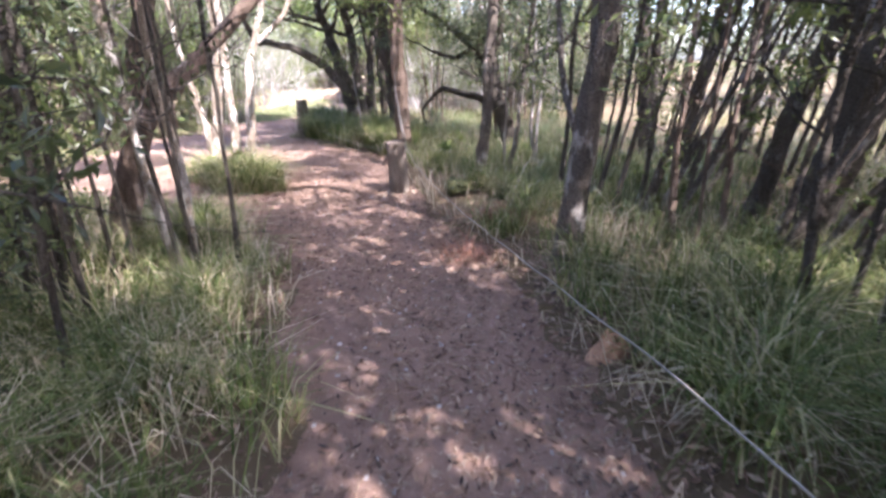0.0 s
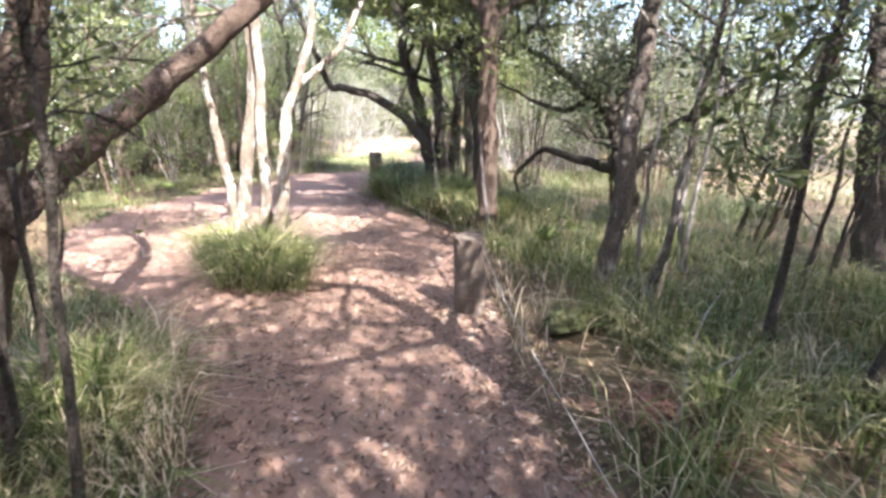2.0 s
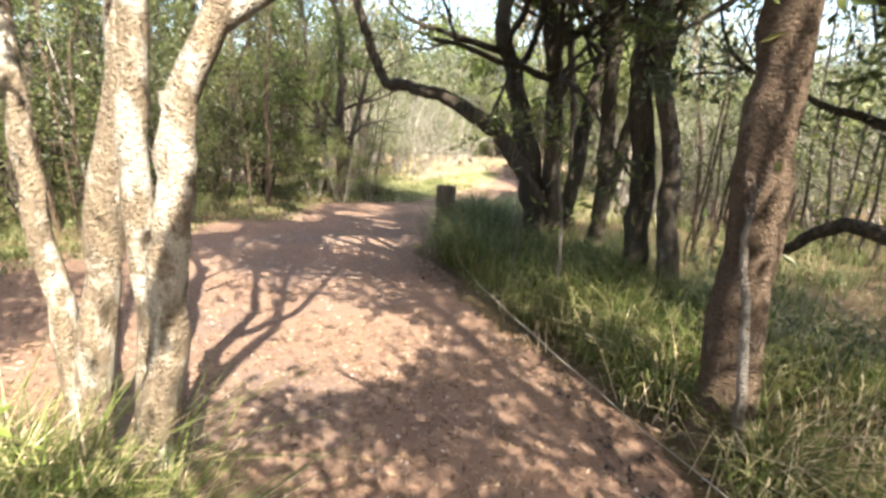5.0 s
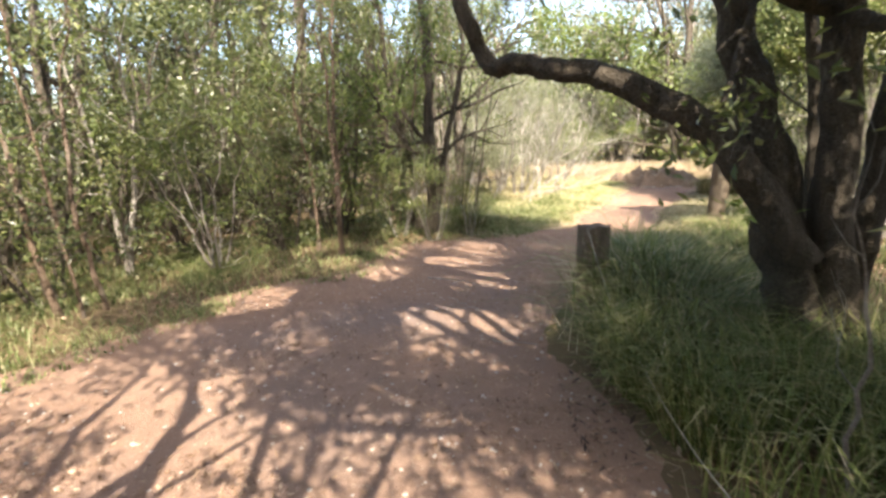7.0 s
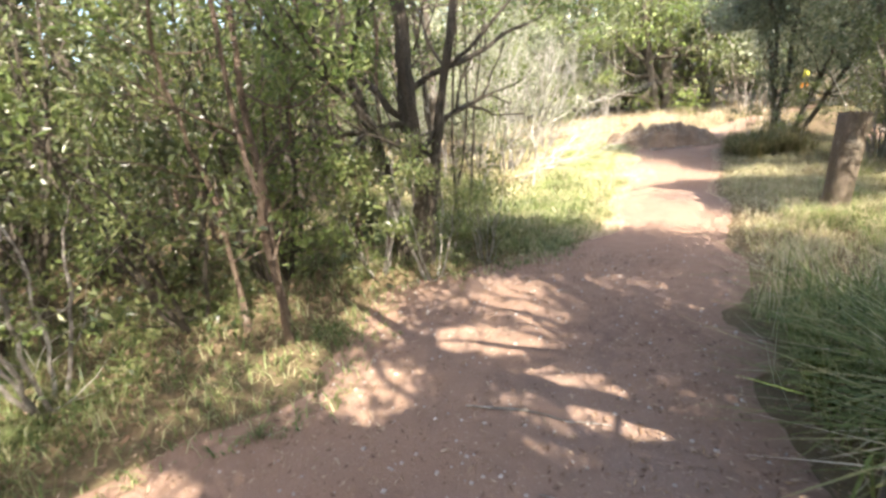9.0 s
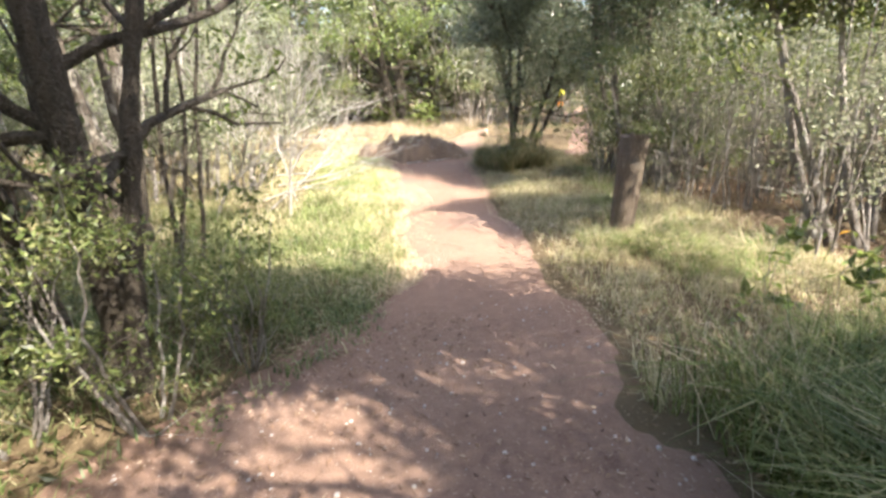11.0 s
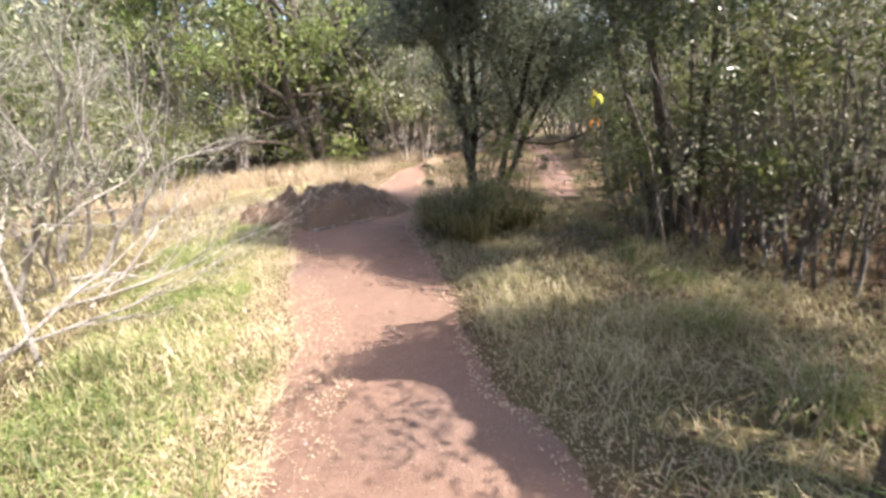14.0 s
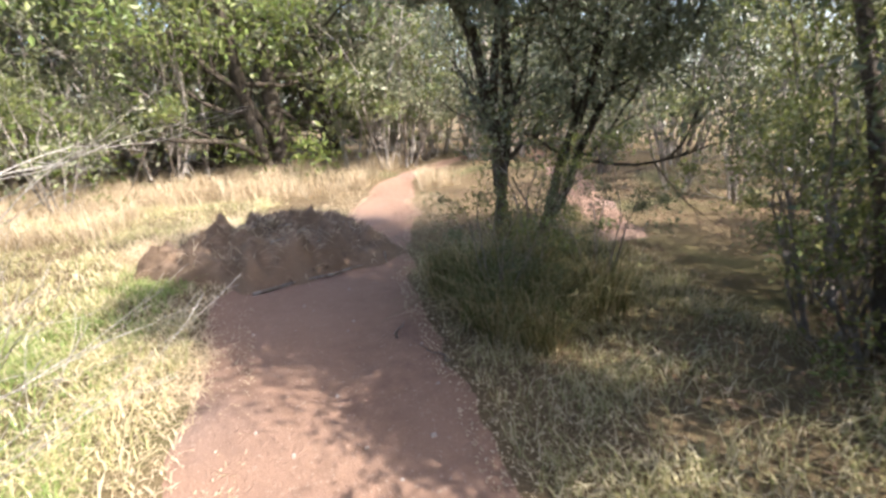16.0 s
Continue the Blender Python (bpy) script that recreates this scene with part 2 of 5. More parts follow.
def ground_height(x, y):
    rough = 0.035 * value_noise(x * 0.5, y * 0.5, 1) + 0.018 * value_noise(x * 2.1, y * 2.1, 2) + 0.007 * value_noise(x * 7, y * 7, 5)
    d = np.maximum(inside_path(x, y), side_track(x, y))
    off = np.clip(-d / 0.6, 0, 1)
    calm = np.clip(1 - (d + 0.2) * 1.2, 0.25, 1)
    return rough * calm + 0.05 * off - 0.025


def spread_lines(lo, hi, step, far):
    core = np.arange(lo, hi + step / 2, step)
    out, gap, v = [], step, hi
    while v < far:
        gap *= 1.35
        v += gap
        out.append(v)
    down, gap, v = [], step, lo
    while v > -far:
        gap *= 1.35
        v -= gap
        down.append(v)
    return np.concatenate([np.array(down[::-1]), core, np.array(out)])


def sheet(xs, ys, height):
    gx, gy = np.meshgrid(xs, ys)
    z = height(gx, gy)
    v = np.stack([gx, gy, z], -1).reshape(-1, 3)
    i = np.arange(len(ys) - 1)[:, None] * len(xs) + np.arange(len(xs) - 1)[None]
    f = np.stack([i, i + 1, i + 1 + len(xs), i + len(xs)], -1).reshape(-1, 4)
    return v, f


gv, gf = sheet(spread_lines(-14, 8, 0.16, 900), spread_lines(-4, 34, 0.16, 900), ground_height)
ground = tagged(new("ground", mesh_of("ground", gv, gf, FOREST_SOIL, True)), "brown forest soil with moss, litter and grass roots", "ground", kind="structure")


def path_mesh(name, inside, x0, x1, y0, y1, step):
    xs, ys = np.arange(x0, x1, step), np.arange(y0, y1, step)
    v, f = sheet(xs, ys, lambda x, y: ground_height(x, y) + np.clip(inside(x, y) * 0.12, -0.03, 0.012))
    d = inside(v[:, 0], v[:, 1])
    keep = (d[f] > -0.18).any(1)
    f = f[keep]
    used, f = np.unique(f, return_inverse=True)
    return mesh_of(name, v[used], f.reshape(-1, 4), PATH_DIRT, True)


tagged(new("path", path_mesh("path", inside_path, -9, 5, -5.5, 43, 0.1)), "trodden reddish-brown dirt walking path with leaf litter", "path", kind="structure")
tagged(new("side_path", path_mesh("side_path", side_track, -4, 5, 18, 36, 0.1)), "narrow reddish dirt side track between shrubs", "path", kind="structure")

# ---------------------------------------------------------------- plants: the building blocks


def tubes_mesh(name, tubes, mat, sides=6):
    """Round stems along lines of places with radii, joined in one mesh."""
    vs, fs, base = [], [], 0
    for pts, rad in tubes:
        pts, rad = np.asarray(pts, float), np.asarray(rad, float)
        k = sides if rad[0] > 0.03 else 5 if rad[0] > 0.012 else 3
        t = np.gradient(pts, axis=0)
        t /= np.linalg.norm(t, axis=1, keepdims=True) + 1e-9
        ref = np.where(np.abs(t[:, 2:3]) > 0.9, np.array([[1.0, 0, 0]]), np.array([[0, 0, 1.0]]))
        a = np.cross(t, ref)
        a /= np.linalg.norm(a, axis=1, keepdims=True)
        if len(a) > 1:
            for i in range(1, len(a)):
                if a[i] @ a[i - 1] < 0:
                    a[i] = -a[i]
        b = np.cross(t, a)
        ang = np.linspace(0, 2 * np.pi, k, endpoint=False)
        wob = 1 + (0.10 * np.sin(3 * ang[None] + pts[:, 2:3] * 5) if rad[0] > 0.02 else 0)
        ring = pts[:, None] + rad[:, None, None] * (np.cos(ang)[None, :, None] * a[:, None] + np.sin(ang)[None, :, None] * b[:, None]) * (wob[..., None] if rad[0] > 0.02 else 1)
        n = len(pts)
        vs.append(ring.reshape(-1, 3))
        i = (np.arange(n - 1)[:, None] * k + np.arange(k)[None])
        j = (np.arange(n - 1)[:, None] * k + (np.arange(k)[None] + 1) % k)
        fs.append(np.stack([i, j, j + k, i + k], -1).reshape(-1, 4) + base)
        base += n * k
    return mesh_of(name, np.concatenate(vs), np.concatenate(fs), mat, True)


def leaves_mesh(name, centres, rng, length, width, mat, droop=0.3, fold=0.25):
    """Small folded leaves, each two triangles, at the given places."""
    c = np.asarray(centres, float)
    n = len(c)
    d = rng.normal(size=(n, 3))
    d[:, 2] -= droop
    d /= np.linalg.norm(d, axis=1, keepdims=True)
    s = np.cross(d, rng.normal(size=(n, 3)))
    s /= np.linalg.norm(s, axis=1, keepdims=True)
    u = np.cross(d, s)
    ln = length * rng.uniform(0.6, 1.3, (n, 1))
    w = width * rng.uniform(0.6, 1.3, (n, 1))
    lift = u * w * fold
    v = np.stack([c - d * ln / 2, c + s * w / 2 + lift, c + d * ln / 2, c - s * w / 2 + lift], 1).reshape(-1, 3)
    i = np.arange(n)[:, None] * 4
    f = np.concatenate([i + [0, 1, 2], i + [0, 2, 3]])
    return mesh_of(name, v, f, mat)


def grow(rng, p, d, length, r, level, last, tubes, twigs, lift=0.25, wiggle=0.22, kids=(3, 5), angle=0.75, from_=0.35):
    """A branch with its side branches, down to the twigs that bear leaves."""
    n = 6 if level == 0 else 4 if level < last else 3
    pts, step = [np.array(p, float)], length / n
    d = np.array(d, float) / np.linalg.norm(d)
    for _ in range(n):
        d = d + rng.normal(size=3) * wiggle + np.array([0, 0, lift * 0.25])
        d /= np.linalg.norm(d)
        pts.append(pts[-1] + d * step)
    pts = np.array(pts)
    tubes.append((pts, np.linspace(r, r * 0.5, n + 1) if level < last else np.linspace(r, max(0.0015, r * 0.3), n + 1)))
    if level == last:
        twigs.append(pts)
        return
    for k in range(rng.integers(kids[0], kids[1] + 1)):
        f = rng.uniform(from_, 1.0) if k else 1.0
        q = f * n
        i = min(int(q), n - 1)
        at = pts[i] + (pts[i + 1] - pts[i]) * (q - i)
        out = rng.normal(size=3)
        along = pts[i + 1] - pts[i]
        along /= np.linalg.norm(along)
        out -= along * (out @ along)
        out /= np.linalg.norm(out)
        a = angle * rng.uniform(0.5, 1.2) if k else angle * 0.3
        grow(rng, at, along * math.cos(a) + out * math.sin(a), length * rng.uniform(0.45, 0.72), r * (1 - 0.5 * f) * 0.68, level + 1, last, tubes, twigs, lift, wiggle, kids, angle, 0.3)


def leaf_places(rng, twigs, count, spread):
    """Leaves gathered in clumps along the twigs, with gaps between the clumps."""
    clumps = max(12, count // 42)
    mid = []
    for _ in range(clumps):
        tw = twigs[rng.integers(len(twigs))]
        q = rng.uniform(0.2, 1.0) * (len(tw) - 1)
        i = min(int(q), len(tw) - 2)
        mid.append(tw[i] + (tw[i + 1] - tw[i]) * (q - i))
    mid = np.array(mid)
    wide = spread * rng.uniform(0.7, 1.9, clumps)
    k = rng.integers(0, clumps, count)
    return mid[k] + rng.normal(size=(count, 3)) * wide[k][:, None] * np.array([1.15, 1.15, 0.75])


def stem_line(rng, foot, top, n=9, bend=0.05):
    foot, top = np.array(foot, float), np.array(top, float)
    s = np.linspace(0, 1, n)[:, None]
    walk_ = np.cumsum(rng.normal(size=(n, 3)) * bend, axis=0)
    walk_ -= s * walk_[-1]
    walk_[:, 2] *= 0.2
    return foot + (top - foot) * s + walk_ * np.sin(np.pi * np.clip(s, 0, 1)) ** 0.5


def flared(r0, r1, n):
    s = np.linspace(0, 1, n)
    return r0 + (r1 - r0) * s + r0 * 0.45 * np.exp(-s * 14)


WALK = ((-1.01, -6.34), (0.07, -0.03), (-0.04, 1.71), (-0.46, 3.41), (-1.13, 4.84), (-1.60, 6.30), (-2.10, 7.03), (-3.60, 8.90), (-5.1, 10.6), (-5.5, 12.4), (-5.0, 14.0), (-4.7, 18.0), (-4.6, 24))


def from_walk(x, y):
    """Distance in plan from the middle of the trodden way."""
    x, y = np.asarray(x, float), np.asarray(y, float)
    best = np.full(x.shape, 99.0)
    for (ax, ay), (bx, by) in zip(WALK, WALK[1:]):
        k = np.clip(((x - ax) * (bx - ax) + (y - ay) * (by - ay)) / ((bx - ax) ** 2 + (by - ay) ** 2), 0, 1)
        best = np.minimum(best, np.hypot(x - ax - k * (bx - ax), y - ay - k * (by - ay)))
    return best


def clear_of_walk(p):
    """Which places leave the walkers' headroom free: branches over the path are pruned."""
    p = np.asarray(p, float)
    return (from_walk(p[:, 0], p[:, 1]) > 1.25) | (p[:, 2] > 2.3)


# openings of the canopy, by where the sun that falls through them meets the ground: x, y and half widths
OPENINGS = ((-4.5, 6.4, 1.3, 0.8), (-3.5, 8.3, 1.1, 0.75), (-1.85, 6.0, 0.4, 0.4), (-4.75, 11.1, 0.5, 0.3), (-7.0, 10.6, 0.45, 0.45), (-1.1, 5.0, 0.5, 0.3), (-1.9, 5.2, 0.3, 0.3),
            (-5.2, 16.9, 0.9, 1.0), (-4.9, 18.9, 0.8, 0.45), (-6.6, 18.5, 1.1, 2.6), (0.7, 7.0, 0.8, 0.7), (1.7, 5.9, 0.7, 0.6), (-4.85, 12.2, 0.25, 0.15), (-5.15, 12.45, 0.32, 0.16), (-5.85, 12.8, 0.35, 0.2), (-6.3, 12.0, 0.3, 0.25), (-7.0, 12.9, 0.35, 0.25), (-7.15, 12.15, 0.3, 0.3),
            (-0.25, 1.65, 0.2, 0.1), (0.4, 1.53, 0.22, 0.1))


def in_opening(p, grow_by=0.0):
    """Which places would shade one of the canopy's openings."""
    p = np.asarray(p, float)
    k = p[:, 2] / sun_from.z
    gx, gy = p[:, 0] - sun_from.x * k, p[:, 1] - sun_from.y * k
    ragged = 1 + 0.45 * value_noise(gx * 3.1, gy * 3.1, 51) + 0.3 * value_noise(gx * 8, gy * 8, 52)
    hit = np.zeros(len(p), bool)
    for x, y, rx, ry in OPENINGS:
        hit |= ((gx - x) / (rx + grow_by)) ** 2 + ((gy - y) / (ry + grow_by)) ** 2 < ragged
    return hit


def build_tree(name, seed, stems, leaf, bark, count, label, category="tree", size=(0.085, 0.028), last=2, limb=1.5, spread=0.09, place=None, group="",
               crown_from=0.55, kids=(3, 5), extra=(), angle=0.75, droop=0.3, n_limb=5, twig_mat=None, fill=()):
    """A tree from stems given as (foot, top, radius at the foot, radius at the top)."""
    rng = np.random.default_rng(seed)
    tree = thing(name, place or pose(0, 0, 0), label, category, group)
    tubes, twigs = [], []
    for foot, top, r0, r1 in stems:
        line = stem_line(rng, foot, top, 11, 0.018 * (1 + 5 * r0))
        fine, rings = line, 11
        if r0 > 0.035:
            rings = 25
            fine = np.stack([np.interp(np.linspace(0, 10, rings), np.arange(11), line[:, a]) for a in range(3)], 1)
            fine[1:-1] = (fine[:-2] + 2 * fine[1:-1] + fine[2:]) / 4
            fine[1:-1] += rng.normal(size=(rings - 2, 3)) * r0 * np.array([0.07, 0.07, 0.0])
        girth = flared(r0, r1, rings) * (1 + 0.07 * rng.normal(size=rings))
        part_of("trunk", tubes_mesh("trunk", [(fine, girth)], bark, 12), tree)
        grow(rng, line[-1], line[-1] - line[-2], limb, r1, 0, last, tubes, twigs, kids=kids, angle=angle)
        for _ in range(n_limb):
            q = rng.uniform(crown_from, 1.0) * 10
            i = min(int(q), 9)
            out = rng.normal(size=3)
            out[2] = abs(out[2]) * 0.6
            r = (r0 + (r1 - r0) * q / 10) * 0.5
            grow(rng, line[i], out, limb * rng.uniform(0.6, 1.1), r, 0, last, tubes, twigs, kids=kids, angle=angle)
    for pts, r0, r1 in extra:
        pts = np.array(pts, float)
        fine = np.stack([np.interp(np.linspace(0, len(pts) - 1, 4 * len(pts)), np.arange(len(pts)), pts[:, a]) for a in range(3)], 1)
        fine[1:-1] = (fine[:-2] + fine[1:-1] * 2 + fine[2:]) / 4
        fine[1:-1] += rng.normal(size=fine[1:-1].shape) * r0 * 0.12
        part_of("limb", tubes_mesh("limb", [(fine, np.linspace(r0, r1, len(fine)))], bark, 10), tree)
        grow(rng, fine[-1], fine[-1] - fine[-2], limb, r1, 0, last, tubes, twigs, kids=kids, angle=angle)
    spots = leaf_places(rng, twigs, count, spread)
    for cx, cy, cz, rx, ry, rz, number in fill:
        tips = np.array([t[-1] for t in twigs])
        n = number // 45
        u = rng.normal(size=(n, 3))
        u /= np.linalg.norm(u, axis=1, keepdims=True)
        mids = np.array([cx, cy, cz]) + u * rng.uniform(0.15, 1.0, (n, 1)) ** 0.45 * np.array([rx, ry, rz])
        for c in mids:
            a = tips[np.argmin(np.linalg.norm(tips - c, axis=1))]
            tubes.append((np.array([a, (a + c) / 2 + rng.normal(size=3) * 0.05, c]), np.array([0.008, 0.005, 0.002])))
        spots = np.concatenate([spots, mids[rng.integers(0, n, number)] + rng.normal(size=(number, 3)) * np.array([0.12, 0.12, 0.09])])
    if place is None:
        tubes = [t for t in tubes if clear_of_walk(t[0]).all() and not (t[1][0] < 0.012 and in_opening(t[0]).any())] or tubes[:1]
    tagged(part_of("branchwork", tubes_mesh("branchwork", tubes, twig_mat or bark), tree), kind="stuff")
    if place is None:
        spots = spots[clear_of_walk(spots)]
        spots = spots[~in_opening(spots) | (rng.uniform(size=len(spots)) < 0.05)]
    tagged(part_of("crown", leaves_mesh("crown", spots, rng, size[0], size[1], leaf, droop), tree), kind="stuff")
    return tree


def blades(places, rng, height, width, bend, lean=0.35):
    """Grass blades, each three bent triangles pairs narrowing to a tip."""
    p = np.asarray(places, float)
    n = len(p)
    a = rng.uniform(0, 2 * np.pi, n)
    out = np.stack([np.cos(a), np.sin(a), np.zeros(n)], 1)
    side = np.stack([-np.sin(a), np.cos(a), np.zeros(n)], 1) * width * rng.uniform(0.6, 1.3, (n, 1)) / 2
    h = height * rng.uniform(0.45, 1.25, (n, 1))
    k = bend * rng.uniform(0.4, 1.6, (n, 1)) * h
    up = np.array([[0, 0, 1.0]])
    first = out * lean * rng.uniform(0, 1, (n, 1)) * h
    m = p + first * 0.5 + out * k * 0.25 + up * h * 0.6
    t = p + first + out * k + up * h * np.clip(1 - 0.25 * rng.uniform(0, 1.6, (n, 1)) * bend * 2, 0.35, 1)
    v = np.stack([p - side, p + side, m + side * 0.75, m - side * 0.75, t], 1).reshape(-1, 3)
    i = np.arange(n)[:, None] * 5
    f = np.concatenate([i + [0, 1, 2], i + [0, 2, 3], i + [3, 2, 4]])
    return v, f


def on_ground(x, y, sink=0.0):
    return np.stack([x, y, ground_height(x, y) - sink], 1)


def g_at(x, y):
    return float(ground_height(np.array([float(x)]), np.array([float(y)]))[0])

# ---------------------------------------------------------------- trees that stand alone by the path
build_tree("paperbark_tree", 11, [((-3.50, 6.77, -0.06), (-3.24, 7.03, 3.0), 0.075, 0.045), ((-3.24, 6.89, -0.06), (-3.15, 6.96, 3.1), 0.065, 0.04),
                                  ((-2.95, 6.67, -0.06), (-2.81, 6.79, 1.55), 0.07, 0.055)],
           LEAF_OLIVE, BARK_PALE, 8500, "pale-barked paperbark clump with several stems by the path", limb=1.8, size=(0.11, 0.042), spread=0.12, crown_from=0.8, n_limb=3,
           extra=[([(-2.81, 6.79, 1.5), (-2.70, 6.88, 1.84), (-2.58, 7.00, 2.3), (-2.61, 7.12, 3.3)], 0.05, 0.03),
                  ([(-2.74, 6.86, 1.75), (-2.56, 7.02, 1.92), (-2.34, 7.23, 2.2), (-2.10, 7.44, 2.9)], 0.04, 0.025),
                  ([(-3.50, 6.78, -0.03), (-3.57, 6.79, 0.7), (-3.67, 6.81, 1.25), (-3.77, 6.85, 1.7), (-3.87, 6.93, 2.5)], 0.055, 0.03)])
# the high limbs and leaf fill over the path are added to shade it
build_tree("tea_tree", 12, [((-0.90, 8.05, -0.06), (-0.98, 8.06, 3.6), 0.12, 0.085)], LEAF_DARK, BARK_RED, 25000,
           "straight reddish-brown tea tree trunk beside the rope", limb=1.9, size=(0.12, 0.048), spread=0.13, crown_from=0.75, n_limb=5,
           extra=[([(-0.92, 8.05, 2.9), (-1.4, 7.8, 3.5), (-2.0, 7.4, 4.0), (-2.5, 7.1, 4.4)], 0.06, 0.03), ([(-0.95, 8.05, 3.2), (-1.5, 8.3, 3.8), (-2.1, 8.5, 4.3)], 0.05, 0.03), ([(-0.95, 8.05, 3.3), (-1.1, 7.2, 4.0), (-1.5, 6.4, 4.6)], 0.05, 0.03), ([(-0.95, 8.05, 3.2), (-1.8, 8.65, 4.1), (-2.7, 8.9, 4.8)], 0.05, 0.03), ([(-2.0, 8.5, 4.2), (-2.8, 8.3, 4.7), (-3.4, 8.2, 5.0)], 0.04, 0.025)], fill=((-2.8, 8.5, 4.5, 0.9, 0.6, 0.4, 2600), (-3.2, 8.0, 4.9, 0.7, 0.6, 0.3, 1500)))
# the pale blotches of this bark stand in for sun on the trunk
build_tree("tea_tree", 13, [((0.27, 6.02, -0.06), (0.54, 5.99, 3.0), 0.072, 0.05), ((0.62, 5.95, -0.06), (0.98, 6.1, 2.6), 0.032, 0.02)], LEAF_DARK, BARK_BLOTCH, 8000,
           "leaning tea tree with pale bark patches in place of sunlight", limb=1.9, size=(0.12, 0.048), spread=0.13, crown_from=0.7)
build_tree("dead_sapling", 33, [((-0.80, 7.92, -0.05), (-0.97, 7.92, 1.05), 0.026, 0.016)], LEAF_OLIVE, TWIG_GREY, 12,
           "short bleached dead stem against a tree trunk", "sapling", limb=0.25, last=1, n_limb=0)
build_tree("dead_sapling", 14, [((0.68, 6.66, -0.05), (0.73, 6.65, 1.7), 0.022, 0.010)], LEAF_OLIVE, TWIG_GREY, 60,
           "thin bleached white crooked sapling in grass", "sapling", limb=0.6, last=1, n_limb=2)
build_tree("dead_sapling", 15, [((1.16, 7.09, -0.05), (1.06, 7.10, 3.2), 0.026, 0.014), ((1.18, 7.03, -0.05), (1.33, 7.06, 2.9), 0.02, 0.01)], LEAF_BRIGHT, TWIG_GREY, 700,
           "pair of thin whitish saplings with few bright leaves", "sapling", limb=1.0, last=1, n_limb=3)
build_tree("tea_tree", 16, [((0.84, 3.33, -0.06), (1.16, 3.42, 3.4), 0.09, 0.08)], LEAF_DARK, BARK_BLOTCH, 7000,
           "leaning tea tree trunk with grey and white lichen patches", limb=1.9, crown_from=0.75,
           extra=[([(0.90, 3.40, 0.9), (0.82, 3.75, 1.4), (0.80, 4.15, 2.2), (0.95, 4.40, 2.9)], 0.026, 0.018)])
build_tree("tea_tree", 17, [((2.74, 3.66, -0.06), (3.24, 3.38, 3.5), 0.14, 0.11), ((2.67, 4.19, -0.06), (3.24, 3.99, 3.4), 0.085, 0.065)], LEAF_DARK, BARK_LICHEN, 4500,
           "thick dark leaning tea tree with a forked foot", limb=2.0, crown_from=0.7)
build_tree("tea_tree", 18, [((-2.77, 3.61, -0.06), (-2.24, 4.27, 3.0), 0.11, 0.075), ((-3.09, 3.45, -0.06), (-3.45, 3.41, 3.2), 0.07, 0.05)], LEAF_OLIVE, BARK_RED, 4800,
           "brown tea tree with a limb slanting out over the path", limb=1.8, crown_from=0.72,
           extra=[([(-2.62, 3.80, 0.92), (-2.51, 4.01, 1.12), (-2.36, 4.26, 1.38), (-2.15, 4.56, 1.68), (-1.84, 4.96, 2.1), (-1.55, 5.32, 2.7), (-1.40, 5.60, 3.3)], 0.085, 0.05)])
build_tree("arching_tree", 19, [((-2.25, 11.3, -0.06), (-3.05, 11.45, 2.7), 0.17, 0.09), ((-2.2, 11.35, -0.06), (-2.5, 11.35, 3.0), 0.12, 0.08), ((-2.15, 11.55, -0.06), (-1.9, 11.9, 3.2), 0.10, 0.06)],
           LEAF_OLIVE, BARK_DARK, 9500, "dark gnarled tree with a thick limb arching over the path", limb=1.8, crown_from=0.7, n_limb=4,
           extra=[([(-2.40, 11.28, 0.72), (-2.72, 11.16, 1.22), (-2.98, 11.1, 1.55), (-3.35, 11.06, 1.79), (-3.75, 11.08, 1.91), (-4.12, 11.1, 2.0), (-4.38, 11.13, 2.0), (-4.5, 11.07, 2.25), (-4.62, 11.0, 2.7), (-4.9, 10.9, 3.4)], 0.105, 0.045)])
# both limbs and the leaf fill, above the view, are added for their shadows
build_tree("tea_tree", 20, [((-1.25, 10.1, -0.06), (-1.5, 10.2, 3.4), 0.11, 0.085)], LEAF_OLIVE, BARK_DARK, 11000,
           "dark straight tea tree trunk in tall grass", limb=1.8, crown_from=0.75,
           extra=[([(-1.45, 10.18, 2.9), (-2.0, 9.8, 3.8), (-2.6, 9.5, 4.4), (-3.1, 9.4, 4.8)], 0.05, 0.03), ([(-1.45, 10.18, 3.0), (-2.0, 10.3, 3.9), (-2.7, 10.4, 4.5)], 0.05, 0.03)], fill=((-2.0, 10.0, 4.1, 0.9, 0.8, 0.4, 2000), (-1.35, 9.5, 3.3, 0.7, 0.6, 0.4, 3000)))
build_tree("tea_tree", 21, [((-1.72, 11.4, -0.06), (-1.75, 11.38, 3.2), 0.09, 0.07), ((-1.84, 11.45, -0.06), (-1.2, 11.3, 3.3), 0.08, 0.06)], LEAF_OLIVE, BARK_DARK, 7000,
           "twin-stemmed dark tea tree in shade", limb=1.7, crown_from=0.7)
build_tree("tea_tree", 22, [((-0.95, 9.9, -0.06), (-1.4, 10.15, 2.9), 0.085, 0.06)], LEAF_DARK, BARK_LICHEN, 3600,
           "slanting dark tea tree stem beside the rope", limb=1.6, crown_from=0.7)
build_tree("dead_sapling", 23, [((-1.88, 9.4, -0.05), (-1.97, 9.4, 1.3), 0.018, 0.010), ((-2.3, 9.75, -0.05), (-2.35, 9.8, 0.9), 0.012, 0.006)], LEAF_OLIVE, TWIG_GREY, 40,
           "thin pale dead stem standing in grass", "sapling", limb=0.4, last=1, n_limb=1)
